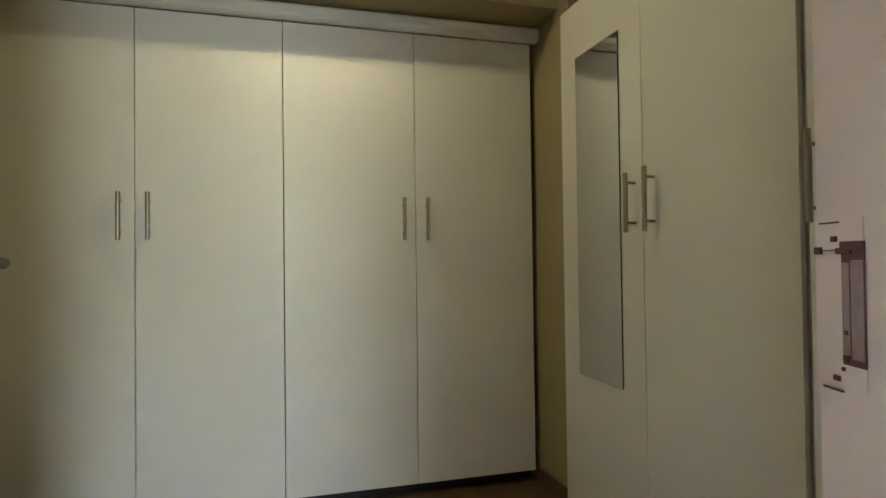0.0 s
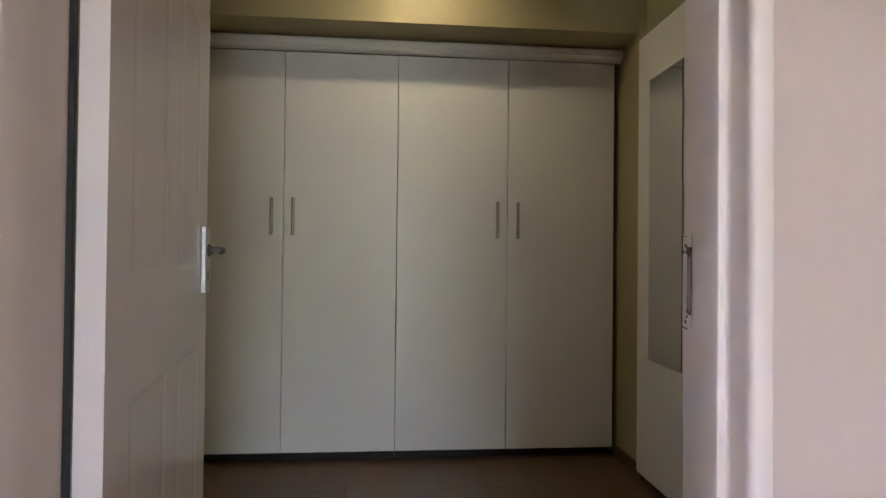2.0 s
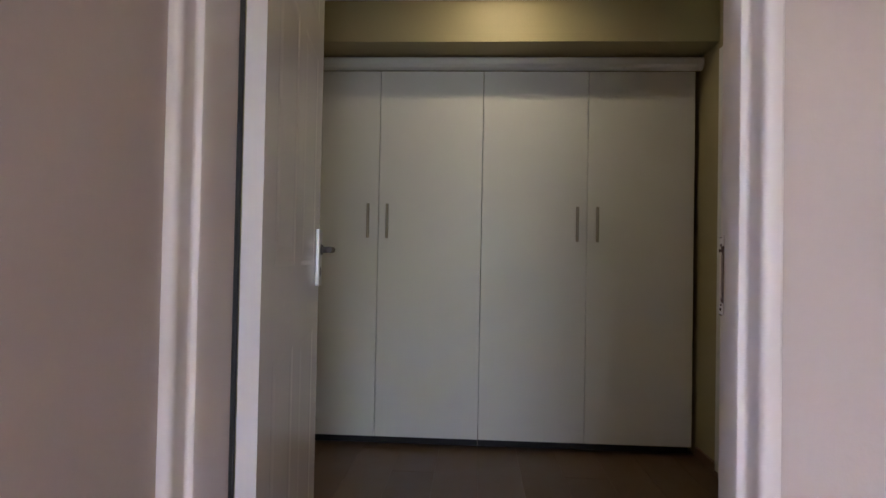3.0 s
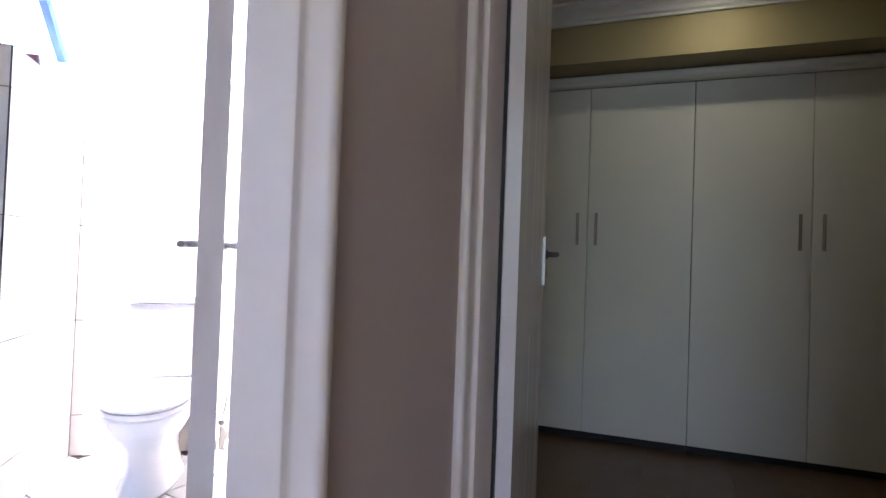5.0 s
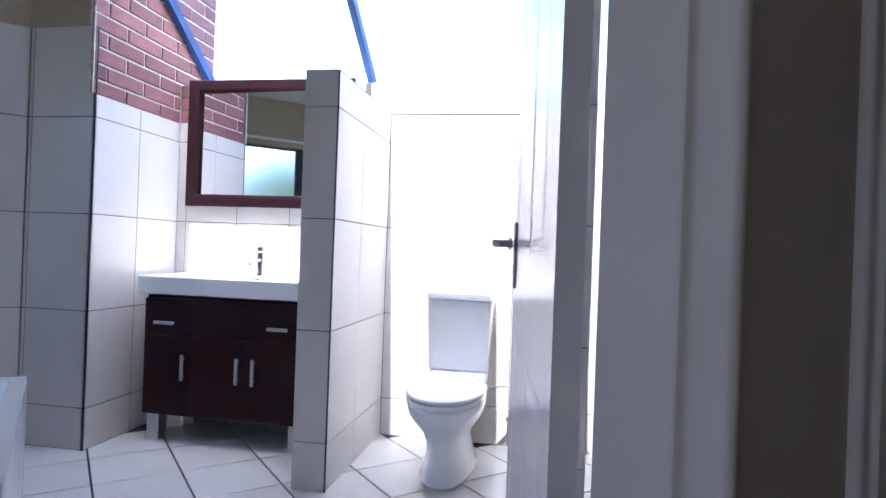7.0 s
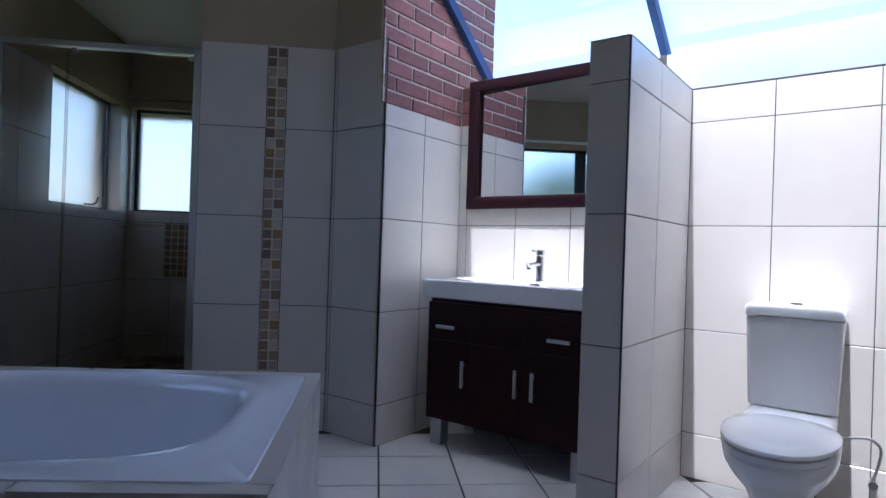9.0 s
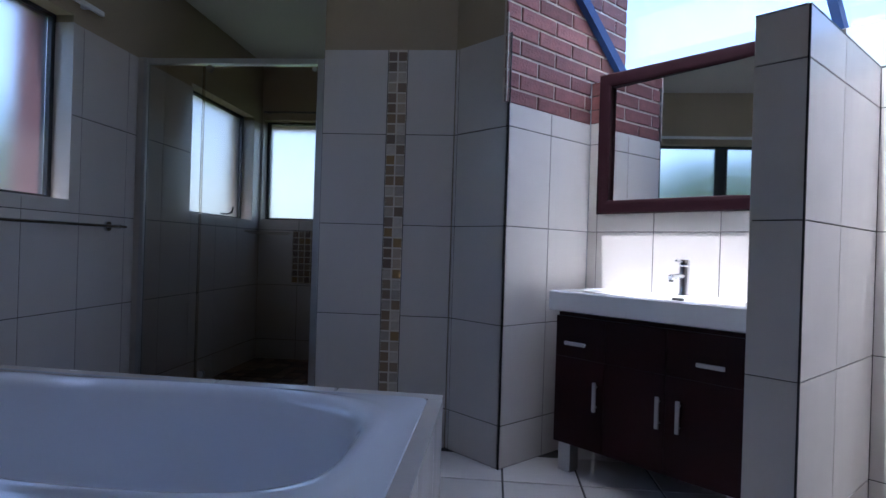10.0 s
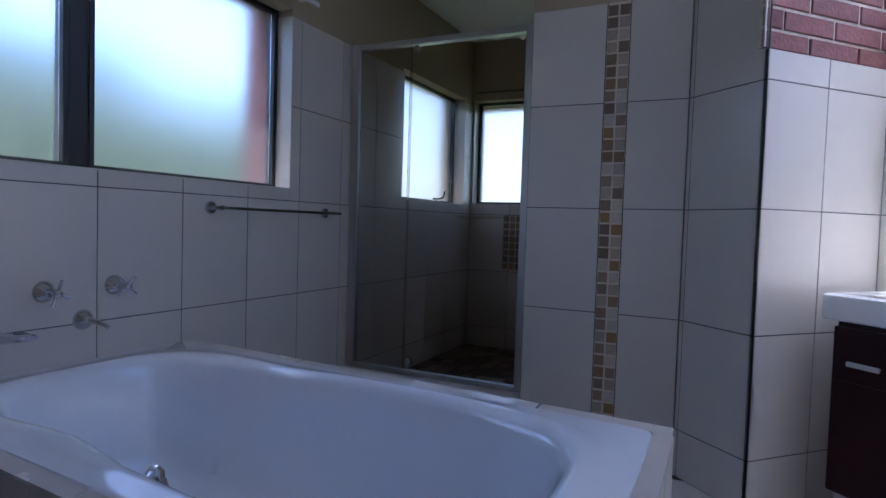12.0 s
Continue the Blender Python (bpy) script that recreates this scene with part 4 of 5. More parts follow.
def basin():
    u0, u1, v0, v1, zb, zt = -2.402, -1.498, 2.552, 2.994, 0.722, 0.812
    root = thing("basin", "white porcelain basin top with a wide shallow bowl", "basin", MU)
    cu0, cv0 = -1.95, 2.745
    n = 64
    def sup(hu, hv, sh, du=0.0, dv=0.0):
        out = []
        for i in range(n):
            t = 2 * math.pi * (i + 0.5) / n
            c, s = math.cos(t), math.sin(t)
            out.append((cu0 + du + math.copysign(abs(c) ** (2 / sh), c) * hu, cv0 + dv + math.copysign(abs(s) ** (2 / sh), s) * hv))
        return out
    mid_u, mid_v = (u0 + u1) / 2 - cu0, (v0 + v1) / 2 - cv0
    hu, hv = (u1 - u0) / 2, (v1 - v0) / 2
    rings = [[(*p, zb) for p in sup(hu - 0.006, hv - 0.006, 60, mid_u, mid_v)], [(*p, zb + 0.006) for p in sup(hu, hv, 60, mid_u, mid_v)], [(*p, zt - 0.007) for p in sup(hu, hv, 60, mid_u, mid_v)],
             [(*p, zt) for p in sup(hu - 0.008, hv - 0.008, 50, mid_u, mid_v)], [(*p, zt) for p in sup(0.305, 0.150, 3.6)], [(*p, zt - 0.006) for p in sup(0.297, 0.143, 3.5)],
             [(*p, zt - 0.03) for p in sup(0.27, 0.125, 3.2)], [(*p, zt - 0.06) for p in sup(0.21, 0.10, 2.8)], [(*p, zt - 0.075) for p in sup(0.10, 0.06, 2.4)]]
    part("bowl", loft(rings, cap0=True), PORCELAIN, root, smooth=True)
    part("overflow", box(-1.975, -1.925, 2.864, 2.884, zt - 0.024, zt - 0.011, bevel=0.002, seg=1), DARK, root, "dark overflow slot")
    part("drain", tube((-1.95, 2.745, zt - 0.076), (-1.95, 2.745, zt - 0.071), 0.024, 0.022, 22), CHROME, root, smooth=True)
    tap = thing("mixer_tap", "chrome single-lever mixer tap on the basin", "tap", MU @ pose(-1.95, 2.925, zt))
    part("body", loft([[(r * math.cos(k * 0.2618), r * math.sin(k * 0.2618), z) for k in range(24)] for r, z in ((0.024, 0.0), (0.024, 0.004), (0.0195, 0.012), (0.0195, 0.05), (0.0215, 0.085), (0.0215, 0.126))]), CHROME, tap, smooth=True)
    sp = part("spout", sweep([(0, -0.012, 0.086), (0, -0.05, 0.085), (0, -0.10, 0.082), (0, -0.122, 0.079), (0, -0.130, 0.076)], [0.0115, 0.011, 0.012, 0.0135, 0.009], 16), CHROME, tap, smooth=True)
    part("aerator", tube((0, -0.118, 0.060), (0, -0.118, 0.074), 0.0095, 0.0105, 16), SATIN, sp, smooth=True)
    cap = part("cap", loft([[(r * math.cos(k * 0.2618), r * math.sin(k * 0.2618), z) for k in range(24)] for r, z in ((0.0205, 0.128), (0.0215, 0.130), (0.0215, 0.152), (0.019, 0.156), (0.006, 0.157))]), CHROME, tap, smooth=True)
    part("lever", sweep([(0, -0.018, 0.146), (0, -0.05, 0.149), (0, -0.072, 0.151), (0, -0.080, 0.1515)], [0.0042, 0.0042, 0.006, 0.0045], 12), CHROME, cap, "slim chrome lever pin", True)


basin()
u0, u1, z0, z1, fw = -2.445, -1.475, 1.183, 1.885, 0.066
mirror = thing("wall_mirror", "large mirror in a dark mahogany frame above the basin", "mirror", MU @ pose(0, V_WALL - 0.001, 0))
prof = [(0, -0.001), (0, -0.024), (0.005, -0.029), (0.05, -0.028), (fw - 0.004, -0.026), (fw, -0.023), (fw, -0.001)]
def mitre(p0, p1, inward, d0, d1):
    """A side of the frame, cut slantwise at both ends."""
    p0, p1, inward = Vector(p0), Vector(p1), Vector(inward)
    d = (p1 - p0).normalized()
    return loft([[p0 + inward * a + d * a + Vector((0, b, 0)) for a, b in prof], [p1 + inward * a - d * a + Vector((0, b, 0)) for a, b in prof]])
for p0, p1, i in (((u0, 0, z0), (u1, 0, z0), (0, 0, 1)), ((u0, 0, z1), (u1, 0, z1), (0, 0, -1)), ((u0, 0, z0), (u0, 0, z1), (1, 0, 0)), ((u1, 0, z0), (u1, 0, z1), (-1, 0, 0))):
    part("frame_side", mitre(p0, p1, i, 0, 0), MIRROR_WOOD, mirror)
pane_bm = box(u0 + fw - 0.008, u1 - fw + 0.008, -0.016, -0.012, z0 + fw - 0.008, z1 - fw + 0.008)
pane_bm.transform(pose(-1.96, 0, 0, 0, 0, -2.2) @ pose(1.96, 0, 0))    # the glass sits a little askew in its frame
part("glass", pane_bm, SILVER, mirror, "silvered mirror glass")


# ---- toilet ----
def toilet():
    """Close-coupled toilet against the tiled wall; local y points from the wall towards the front."""
    m = MU @ Matrix.Translation((-0.845, V_WALL, 0)) @ Matrix.Rotation(math.pi, 4, "Z")
    root = thing("toilet", "white porcelain close-coupled toilet with the lid down", "toilet", m)
    n = 40
    def egg(w, back, front, z, sh=2.3):
        out = []
        for i in range(n):
            t = 2 * math.pi * i / n
            c, s = math.cos(t), math.sin(t)
            x = math.copysign(abs(c) ** (2 / sh), c) * w
            y = math.copysign(abs(s) ** (2 / (sh if s < 0 else 2.0)), s)
            mid = back + (front - back) * 0.42
            out.append((x, mid + (y * (front - mid) if y > 0 else y * (mid - back)), z))
        return out
    rings = [egg(0.116, 0.10, 0.64, 0.0, 2.6), egg(0.120, 0.10, 0.645, 0.012, 2.6), egg(0.110, 0.11, 0.63, 0.035, 2.6), egg(0.098, 0.12, 0.60, 0.10), egg(0.100, 0.13, 0.605, 0.16), egg(0.120, 0.15, 0.64, 0.215), egg(0.150, 0.20, 0.70, 0.265), egg(0.164, 0.24, 0.735, 0.305), egg(0.168, 0.25, 0.744, 0.338), egg(0.163, 0.25, 0.739, 0.348)]
    part("pan", loft(rings), PORCELAIN, root, smooth=True)
    part("pan_shelf", box(-0.145, 0.145, 0.03, 0.32, 0.30, 0.402, bevel=0.022, seg=3), PORCELAIN, root, smooth=True)
    seat = [egg(0.166, 0.258, 0.748, 0.350), egg(0.171, 0.255, 0.753, 0.355), egg(0.171, 0.255, 0.753, 0.366), egg(0.167, 0.258, 0.749, 0.371)]
    part("seat", loft(seat), PORCELAIN, root, smooth=True)
    lid = [egg(0.167, 0.258, 0.749, 0.3745), egg(0.173, 0.253, 0.756, 0.381), egg(0.172, 0.254, 0.754, 0.391), egg(0.160, 0.263, 0.742, 0.399), egg(0.11, 0.31, 0.67, 0.404), egg(0.035, 0.42, 0.55, 0.406)]
    part("lid", loft(lid), PORCELAIN, root, smooth=True)
    for x in (-0.07, 0.07):
        part("hinge", tube((x - 0.018, 0.262, 0.376), (x + 0.018, 0.262, 0.376), 0.010, seg=12), CHROME, root, smooth=True)
    def slab(w0, y0, y1, z):
        out = []
        for i in range(n):
            t = 2 * math.pi * (i + 0.5) / n
            c, s = math.cos(t), math.sin(t)
            out.append((math.copysign(abs(c) ** 0.13, c) * w0, (y0 + y1) / 2 + math.copysign(abs(s) ** 0.16, s) * (y1 - y0) / 2, z))
        return out
    part("cistern", loft([slab(0.143, 0.018, 0.190, 0.405), slab(0.146, 0.015, 0.196, 0.411), slab(0.153, 0.012, 0.204, 0.60), slab(0.158, 0.010, 0.208, 0.743)]), PORCELAIN, root, smooth=True)
    li = part("cistern_lid", loft([slab(0.159, 0.009, 0.210, 0.7465), slab(0.162, 0.006, 0.215, 0.750), slab(0.162, 0.006, 0.215, 0.777), slab(0.156, 0.011, 0.209, 0.787), slab(0.12, 0.03, 0.18, 0.790)]), PORCELAIN, root, smooth=True)
    part("flush_button", tube((0, 0.11, 0.789), (0, 0.11, 0.797), 0.024, 0.022, 22), CHROME, li, "round chrome flush button", True)
    part("waste_pipe", tube((0, 0.0, 0.17), (0, 0.14, 0.17), 0.055, seg=24), PORCELAIN, root, smooth=True)
    v = thing("stop_valve", "chrome angle valve with a braided water hose", "valve", MU @ pose(-0.595, V_WALL, 0.155))
    part("body", tube((0, 0, 0), (0, -0.05, 0), 0.012, 0.012, 14), CHROME, v, smooth=True)
    part("knob", tube((0, -0.05, 0), (0, -0.07, 0), 0.017, 0.015, 16), CHROME, v, smooth=True)
    part("hose", sweep(smooth_line([(0.0, -0.03, 0.01), (0.012, -0.04, 0.06), (0.02, -0.055, 0.13), (-0.01, -0.07, 0.165), (-0.06, -0.085, 0.165), (-0.10, -0.10, 0.16), (-0.115, -0.11, 0.20), (-0.115, -0.11, 0.25)]), 0.0055, 8), BRAID, v, smooth=True)


toilet()

# ---- glass roof over the bay ----
R0, R1 = Vector((0, 2.27, 2.74)), Vector((0, 3.30, 1.955))
slope = (R1 - R0)
glass_roof = thing("glass_roof", "sloping glass roof on dark blue steel bars over the bay", "glass roof", MU, kind="structure")
def bar(u, w, h):
    n = Vector((0, -slope.z, slope.y)).normalized()
    if n.z < 0:
        n = -n
    ring = [Vector((u - w / 2, 0, 0)), Vector((u + w / 2, 0, 0)), Vector((u + w / 2, 0, 0)) - n * h, Vector((u - w / 2, 0, 0)) - n * h]
    return loft([[R0 + p for p in ring], [R1 + p for p in ring]])
bars = [U_SIDE + 0.022, -1.47, -0.45, 0.5]
for u in bars:
    part("bar", bar(u, 0.036, 0.055), BLUE_STEEL, glass_roof, "dark blue steel glazing bar")
part("eaves_rail", box(U_SIDE + 0.002, U_END, 3.27, 3.31, 1.872, 1.935), WHITE_PLASTER, glass_roof)
for a, b in zip(bars, bars[1:]):
    n = Vector((0, -slope.z, slope.y)).normalized()
    bm = loft([[R0 + Vector((a + 0.004, 0, 0)) + n * 0.004, R0 + Vector((b - 0.004, 0, 0)) + n * 0.004, R1 + Vector((b - 0.004, 0, 0)) + n * 0.004, R1 + Vector((a + 0.004, 0, 0)) + n * 0.004],
               [R0 + Vector((a + 0.004, 0, 0)) + n * 0.010, R0 + Vector((b - 0.004, 0, 0)) + n * 0.010, R1 + Vector((b - 0.004, 0, 0)) + n * 0.010, R1 + Vector((a + 0.004, 0, 0)) + n * 0.010]])
    g = part("pane", bm, ROOF_GLASS, glass_roof, "clear roof pane")
    g.visible_shadow = False

# ---- outside the windows ----
ground = structure("ground", box(-300, 300, -300, 300, -0.35, -0.15), GRASS, "green lawn reaching to the horizon")
# outer brick reveals of the windows
for w, nm in ((WIN, "brick_reveal_1"),):
    structure(nm, box(w[0] + 0.001, w[0] + 0.012, B_WIN - 0.225, B_WIN - 0.145, w[2], w[3]), BRICK, "red brick outer reveal of the window", MB)
structure("brick_lintel", box(A_FAR - 0.34, A_FAR - 0.228, FWIN[0] - 0.2, FWIN[1] + 0.2, FWIN[3] - 0.03, 2.6), BRICK, "red brick lintel outside over the window", MB)
structure("brick_pier", box(WIN[0] - 0.22, WIN[0] + 0.012, B_WIN - 0.29, B_WIN - 0.228, -0.15, 2.6), BRICK, "red brick pier outside beside the window", MB)
structure("brick_reveal_2", box(A_FAR - 0.225, A_FAR - 0.145, FWIN[0], FWIN[1], FWIN[3] - 0.012, FWIN[3] - 0.001), BRICK, "red brick outer head of the window", MB)
def hedge(m, length, height, depth, count, label):
    """A garden hedge: many small leaf blades on an uneven body."""
    rng = random.Random(5)
    verts, faces = [], []
    for i in range(count):
        x = rng.uniform(0, length)
        z = -0.15 + height * (0.75 + 0.35 * noise.noise(Vector((x * 0.9, 3.1, 0)))) * rng.random() ** 0.6
        y = depth * (rng.random() - 0.5) * max(0.15, 1 - 0.95 * z / height)
        c, s = Vector((x, y, z)), rng.uniform(0.06, 0.13)
        d = Vector((rng.uniform(-1, 1), rng.uniform(-1, 1), rng.uniform(-0.6, 1))).normalized() * s
        e = d.orthogonal().normalized() * s * 0.4
        k = len(verts)
        verts += [c - d, c + e, c + d, c - e]
        faces.append((k, k + 1, k + 2, k + 3))
    me = bpy.data.meshes.new("hedge")
    me.from_pydata([tuple(v) for v in verts], [], faces)
    me.materials.append(LEAF)
    ob = new("hedge", me)
    ob.matrix_world = m
    return tagged(ob, label, "hedge", kind="stuff")
hedge(MB @ pose(-8.5, -6.2, 0), 12.0, 3.35, 4.2, 42000, "leafy green garden hedge outside the window")

# ---- tiles, bricks and boards ----
ZT = TZ + [TOP]
G0 = -2.378
lay(wall_window, "tile", (0, B_WIN, 0), (-1, 0, 0), [-x for x in steps(A_FAR, -0.9, 0.341, G0)][::-1], ZT, WALL_TILE, [(-WIN[1], -WIN[0], WIN[2], WIN[3]), (-SWIN[1], -SWIN[0], SWIN[2], SWIN[3])])
# window reveals
for nm, h in (("reveal", WIN), ("reveal", SWIN)):
    for x0, x1 in ((h[0] - 0.001, h[0] + 0.005), (h[1] - 0.005, h[1] + 0.001)):
        part(nm, box(x0, x1, B_WIN - 0.118, B_WIN - 0.0005, h[2] + 0.005, TOP), WALL_TILE, wall_window)
    part(nm, box(h[0], h[1], B_WIN - 0.118, B_WIN - 0.0005, h[2] - 0.002, h[2] + 0.005), WALL_TILE, wall_window, "tiled window sill")
for y0, y1 in ((FWIN[0] - 0.001, FWIN[0] + 0.005), (FWIN[1] - 0.005, FWIN[1] + 0.001)):
    part("reveal", box(A_FAR - 0.088, A_FAR - 0.0005, y0, y1, FWIN[2] + 0.005, TOP), WALL_TILE, wall_shower)
part("reveal", box(A_FAR - 0.118, A_FAR - 0.0005, FWIN[0], FWIN[1], FWIN[2] - 0.002, FWIN[2] + 0.005), WALL_TILE, wall_shower, "tiled window sill")
MS0, MS1 = -0.809, -0.712
lay(wall_mosaic, "tile", (A_MOS, 0, 0), (0, 1, 0), [SH1, MS0], ZT, WALL_TILE)
lay(wall_mosaic, "tile", (A_MOS, 0, 0), (0, 1, 0), [MS1, -0.471], ZT, WALL_TILE)
part("mosaic_bed", box(A_MOS - 0.005, A_MOS - 0.0012, MS0 + 0.002, MS1 - 0.002, 0.0, TOP), STONE_GROUT, wall_mosaic, "cream grouted bed of the mosaic strip")
zs, k = [], 0
while 0.0515 * k < TOP:
    zs.append(0.0515 * k)
    k += 1
for row, (za, zb) in enumerate(zip(zs, zs[1:] + [TOP])):
    lay(wall_mosaic, "mosaic_stone", (A_MOS + 0.0005, 0, 0), (0, 1, 0), [MS0, (MS0 + MS1) / 2], [za, zb], STONE_LIGHT if row % 6 == 4 or row % 11 == 2 else STONE_DARK, gap=0.0055, depth=0.007, edge=0.0028, jitter=0.0008)
    lay(wall_mosaic, "mosaic_stone", (A_MOS + 0.0005, 0, 0), (0, 1, 0), [(MS0 + MS1) / 2, MS1], [za, zb], STONE_DARK if row % 3 == 1 else STONE_LIGHT, gap=0.0055, depth=0.007, edge=0.0028, jitter=0.0008)
# shower lining
lay(wall_shower, "tile", (A_FAR, 0, 0), (0, 1, 0), [B_WIN, -1.86, -1.52, SH1], ZT, WALL_TILE, [(FWIN[0], FWIN[1], FWIN[2], FWIN[3]), (-1.91, -1.60, 0.66, 1.09)])
part("mosaic_bed", box(A_FAR - 0.005, A_FAR - 0.0012, -1.908, -1.602, 0.662, 1.089), STONE_GROUT, wall_shower, "cream grouted bed of the mosaic panel")
lay(wall_shower, "mosaic_stone", (A_FAR + 0.0005, 0, 0), (0, 1, 0), [-1.908 + 0.051 * i for i in range(7)], [0.664 + 0.053 * i for i in range(9)], STONE_DARK, gap=0.0055, depth=0.007, edge=0.0028, jitter=0.0008)
shower_floor = structure("floor_shower", box(A_FAR, A_MOS - 0.201, B_WIN, SH1, -0.004, 0.03), GROUT, "dark stone shower floor", MB)
FLAT = Matrix.Rotation(radians(-90), 4, "X")
def lay_floor(parent, name, xs, ys, z, mat, inside, gap, depth, edge):
    for x0, x1 in zip(xs, xs[1:]):
        for y0, y1 in zip(ys, ys[1:]):
            if inside((x0 + x1) / 2, (y0 + y1) / 2):
                w, h = x1 - x0 - gap, y1 - y0 - gap
                ob = new(name, piece_mesh(name, w, depth, h, mat, edge))
                ob.parent = parent
                ob.matrix_local = Matrix.Translation((x0 + gap / 2, y0 + gap / 2, z)) @ FLAT
lay_floor(shower_floor, "floor_stone", [A_FAR + 0.098 * i for i in range(18)], [B_WIN + 0.0965 * i for i in range(12)], 0.036, PEBBLE, lambda x, y: True, 0.012, 0.008, 0.003)
# strip, brick corner, basin wall and partition
lay(wall_strip, "tile", (0, STRIP_V, 0), (1, 0, 0), [cu, cu + 0.02, U_SIDE - 0.002], ZT, WALL_TILE)
lay(wall_brick, "tile", (U_SIDE, 0, 0), (0, 1, 0), [V_K - 0.0005, 2.675, V_WALL], TZ + [1.65], WALL_TILE)
GV = steps(U_SIDE, U_END, 0.3275, -1.49)
lay(wall_bay, "tile", (0, V_WALL, 0), (1, 0, 0), steps(U_SIDE, U_P0, 0.312, -2.143), TZ + [T_TOP, W_TOP], WALL_TILE, [(U_SIDE, -2.44, 1.652, W_TOP)])
for k in range(3):
    ob = new("brick", piece_mesh("brick", 0.066, 0.009, 0.0665, BRICK, 0.003))
    ob.parent, ob.matrix_local = wall_bay, Matrix.Translation((U_SIDE + 0.002, V_WALL - 0.001, 1.654 + 0.0705 * k))
lay(wall_bay, "tile", (0, V_WALL, 0), (1, 0, 0), steps(U_P1, U_END, 0.3475, -0.952), TZ + [T_TOP], WALL_TILE)
lay(partition, "tile", (0, V_P, 0), (1, 0, 0), [U_P0, U_P1], TZ + [P_TOP], WALL_TILE)
lay(partition, "tile", (U_P1, 0, 0), (0, 1, 0), [V_P, 2.56, V_WALL], TZ + [P_TOP], WALL_TILE)
lay(partition, "tile", (U_P0, 0, 0), (0, -1, 0), [-V_WALL, -2.56, -V_P], TZ + [P_TOP], WALL_TILE)
lay(wall_bay_east, "tile", (0, V_Q, 0), (1, 0, 0), [U_Q, U_Q + 0.16], TZ + [TOP], WALL_TILE)
lay(wall_bay_east, "tile", (U_Q, 0, 0), (0, -1, 0), [-V_WALL, -2.56, -V_Q], TZ + [TOP], WALL_TILE)
# shadow line over the tiles' top edge, painted as a grout-coloured strip
part("tile_top_shade", box(U_P1 + 0.001, U_Q - 0.001, V_WALL - 0.0005, V_WALL + TD, T_TOP + 0.0005, T_TOP + 0.006), GROUT, wall_bay, "dark strip drawn as the shadow line along the tile tops")
part("cap_tile", box(U_Q + 0.001, U_Q + 0.16, V_Q + 0.001, V_WALL, TOP - 0.005, TOP + 0.002), WALL_TILE, wall_bay_east)
part("cap_tile", box(U_P0 + 0.001, U_P1 - 0.001, V_P + 0.001, V_WALL, P_TOP - 0.005, P_TOP + 0.002), WALL_TILE, partition)
part("corner_trim", box(U_P1 - 0.005, U_P1 + 0.001, V_P - 0.001, V_P + 0.005, 0, P_TOP), BLACK_ALU, partition, "thin dark corner trim")
part("corner_trim", box(U_P0, U_P1 - 0.0055, V_P - 0.001, V_P + 0.003, P_TOP - 0.001, P_TOP + 0.003), BLACK_ALU, partition, "thin dark top trim")
part("corner_trim", box(U_P1 - 0.003, U_P1 + 0.001, V_P + 0.0055, V_WALL - 0.001, P_TOP - 0.001, P_TOP + 0.003), BLACK_ALU, partition, "thin dark top trim")
part("corner_trim", box(U_SIDE - 0.003, U_SIDE + 0.001, V_K - 0.0042, V_K - 0.0002, 0, 1.65), BLACK_ALU, wall_brick, "thin dark corner trim")
# bath surround
lay(bath_deck, "tile", (TUB_E + 0.063 * 1.3, 0, 0), Vector((0.063, 1, 0)).normalized(), steps(B_WIN, TUB_N, 0.341, TUB_N - 0.341), [0.0, 0.07, DECK - 0.003], WALL_TILE, depth=0.007)
lay(bath_deck, "tile", (0.063 * 0.9, TUB_N, 0), (-1, 0, 0), [-x for x in steps(TUB_W, TUB_E, 0.341, TUB_E - 0.341)][::-1], [0.0, 0.07, DECK - 0.003], WALL_TILE, depth=0.007)
for x0, x1, joints in ((-1.7655, TUB_E, steps(B_WIN, TUB_N, 0.45, -1.30)), (-2.72, -2.6625, steps(B_WIN, -0.75, 0.45, -1.16) + [TUB_N])):
    for y0, y1 in zip(joints, joints[1:]):
        part("deck_tile", sheared(box(x0, x1, y0 + 0.004, y1 - 0.004, DECK - 0.007, DECK)), WALL_TILE, bath_deck)
part("deck_tile", sheared(box(-2.66, -1.7675, -0.446, TUB_N, DECK - 0.007, DECK)), WALL_TILE, bath_deck)
# bathroom floor
def in_room(x, y):
    p = MB @ Vector((x, y, 0))
    q = MU.inverted() @ p
    return p.x < HB + 0.12 and q.y < V_WALL + 0.15 and y > B_WIN - 0.1 and x > A_MOS - 0.15 and not (q.y > V_K + 0.15 and q.x < U_SIDE - 0.12) and not (p.y > 0.7 and p.x > -0.50 - 0.2512 * (p.y - 0.955)) and not (TUB_W + 0.2 < x < TUB_E - 0.2 and y < TUB_N - 0.2)
fx = [-3.32 + 0.331 * i for i in range(-2, 10)]
fy = [-0.19 + 0.331 * i for i in range(-7, 12)]
for x0, x1 in zip(fx, fx[1:]):
    for y0, y1 in zip(fy, fy[1:]):
        if in_room((x0 + x1) / 2, (y0 + y1) / 2):
            g = 0.008
            ob = new("floor_tile", piece_mesh("floor_tile", x1 - x0 - g, 0.006, y1 - y0 - g, FLOOR_TILE, 0.0015))
            ob.parent = floor_bath
            ob.matrix_local = MB @ Matrix.Translation((x0 + g / 2, y0 + g / 2, 0)) @ FLAT
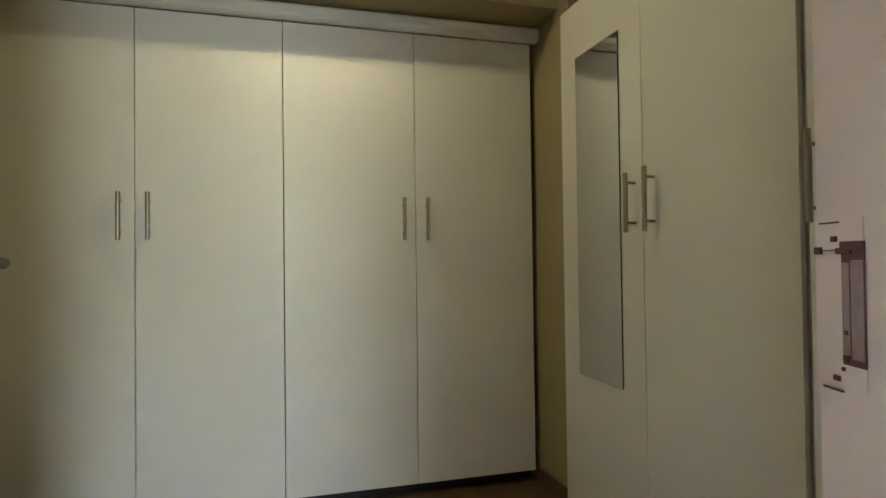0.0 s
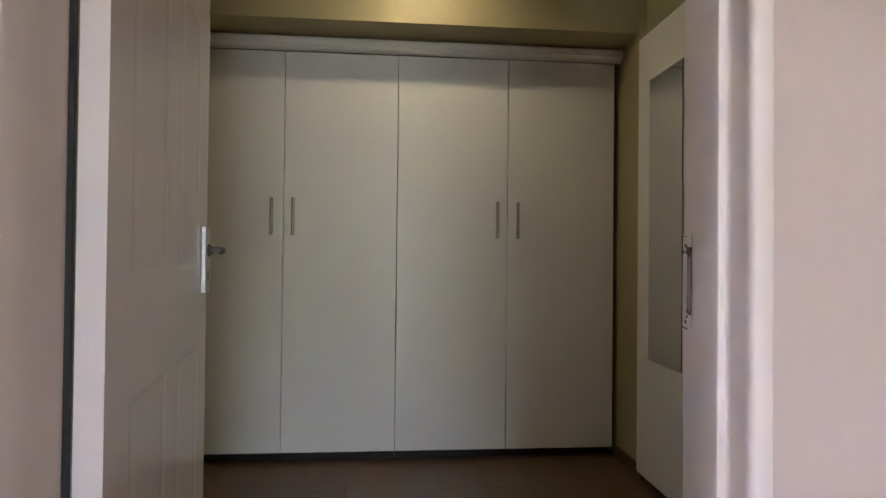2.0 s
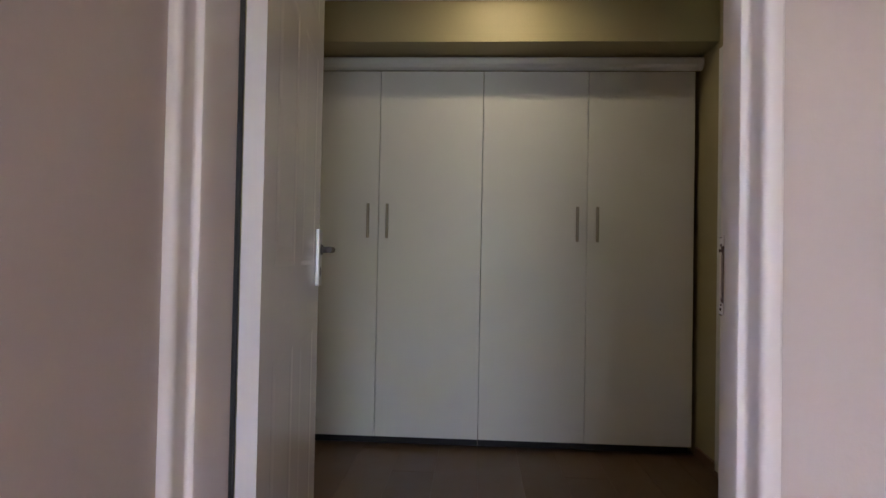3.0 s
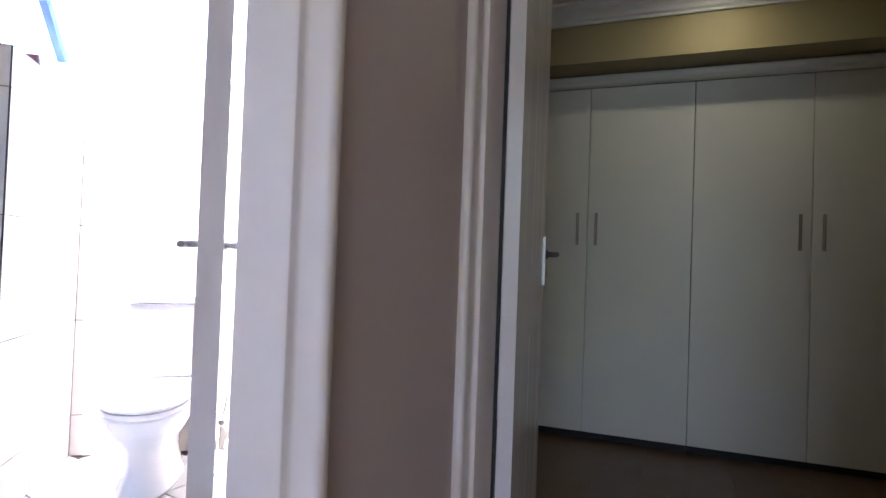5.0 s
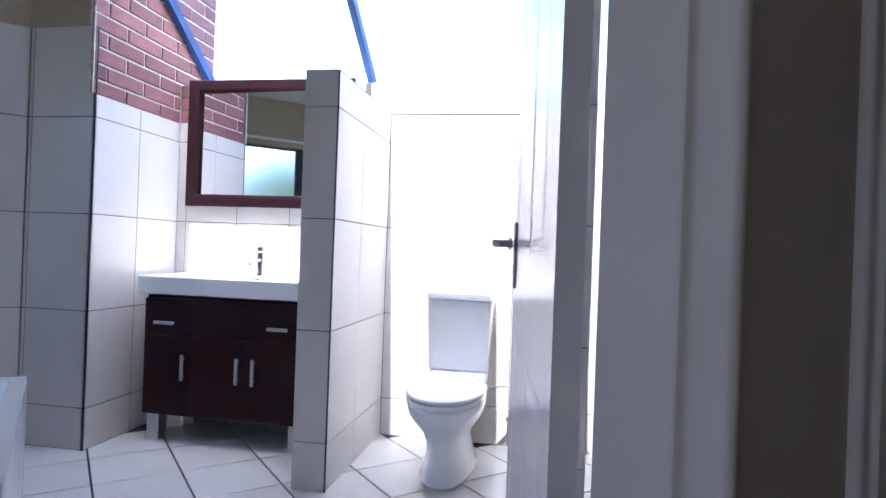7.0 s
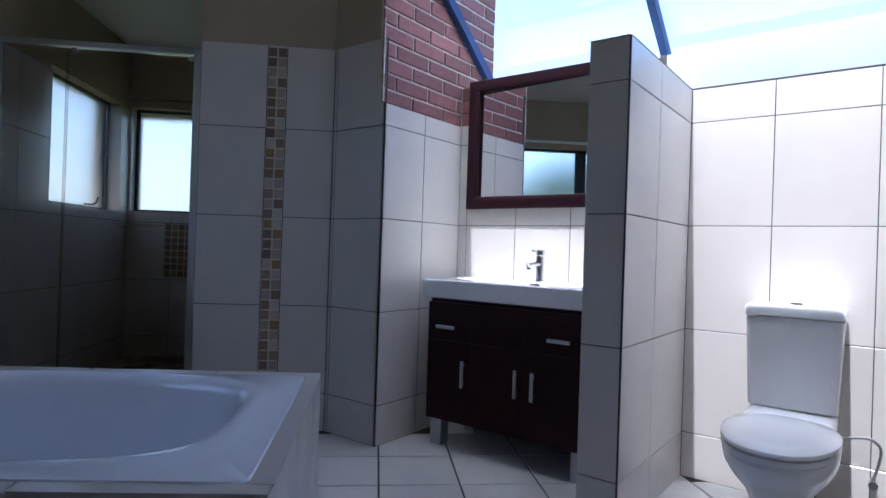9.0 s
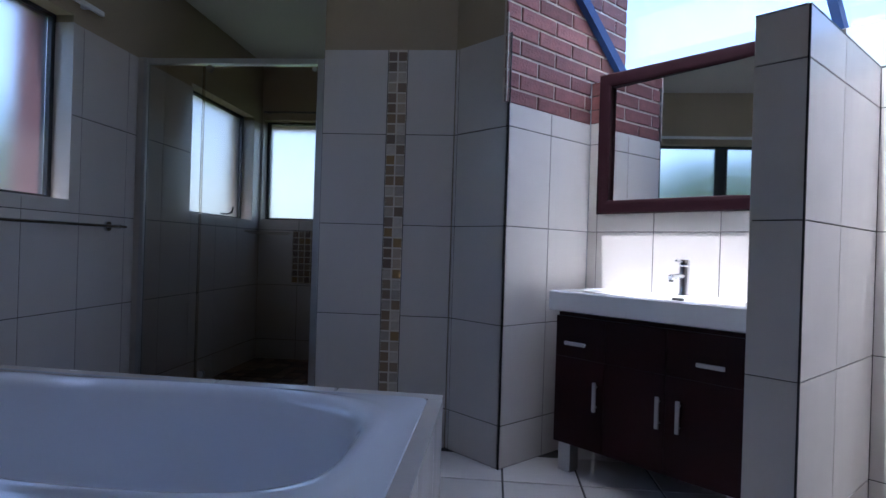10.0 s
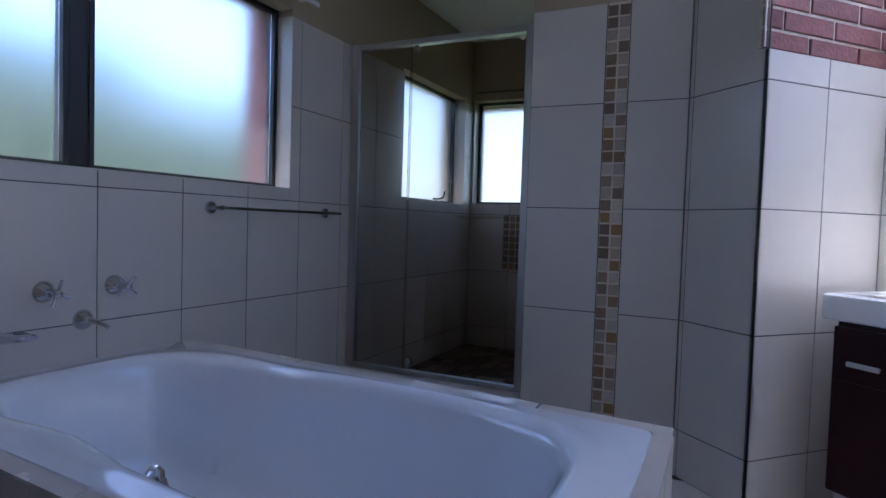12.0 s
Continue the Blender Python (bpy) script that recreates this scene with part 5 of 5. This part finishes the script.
# bricks over the tiles
def bricks(z_from, z_to, v_from, v_to, joined):
    course, length, j = 0.0775, 0.258, 0.012
    row, z = 0, 1.6475
    verts, faces = [], []
    while z < z_to:
        off = 0.0 if row % 2 == 0 else -length / 2
        v = 2.323 + off
        while v < v_to:
            a, b = max(v, v_from), min(v + length - j, v_to)
            low = max(z, 1.652)
            if b - a > 0.02 and max(z, 1.652) >= z_from - 0.001:
                if not joined:
                    ob = new("brick", piece_mesh("brick", round(b - a, 3), 0.009, round(z + course - j - low, 4), BRICK, 0.003))
                    ob.parent = wall_brick
                    t = Matrix(((0, -1, 0), (1, 0, 0), (0, 0, 1))).to_4x4()
                    ob.matrix_local = Matrix.Translation((U_SIDE - 0.008 + random.uniform(-0.0015, 0.0015), a, low)) @ t
                else:
                    k = len(verts)
                    for d in (U_SIDE - 0.017, U_SIDE - 0.008):
                        verts += [(d, a, z), (d, b, z), (d, b, z + course - j), (d, a, z + course - j)]
                    faces += [tuple(k + i for i in f) for f in ((4, 5, 6, 7), (0, 1, 5, 4), (1, 2, 6, 5), (2, 3, 7, 6), (3, 0, 4, 7))]
            v += length
        z += course
        row += 1
    if joined:
        me = bpy.data.meshes.new("upper_bricks")
        me.from_pydata(verts, [], faces)
        me.materials.append(BRICK_FAR)
        ob = new("upper_bricks", me)
        ob.parent = wall_brick
        ob["kind"] = "stuff"
bricks(1.65, 2.9, V_K - 0.018, 3.33, False)
bricks(2.9, 3.58, V_K - 0.018, 3.33, True)
part("plaster_edge", box(U_SIDE - 0.014, U_SIDE - 0.004, V_K - 0.018, V_K - 0.012, 1.652, 2.05), MORTAR, wall_brick, "rough white plaster edge beside the bricks")
# boards of the dressing room floor
fc = bpy.data.objects["floor_closet"]
for i in range(-6, 9):
    x0 = i * 0.193
    y = 0.87 - (0.31 * (i % 4))
    y_wall = 0.98 + max(0.0, -0.60 - x0) / 0.2512 if x0 < -0.575 else 0.87
    while y < 3.1:
        a, b = max(y, y_wall), min(y + 1.2, 3.1)
        if b - a > 0.03:
            ob = new("board", piece_mesh("board", 0.1925, 0.004, round(b - a - 0.0008, 4), TIMBER_FLOOR, 0.0008))
            ob.parent = fc
            ob.matrix_local = Matrix.Translation((x0, a, F_DRESS)) @ FLAT
        y += 1.2
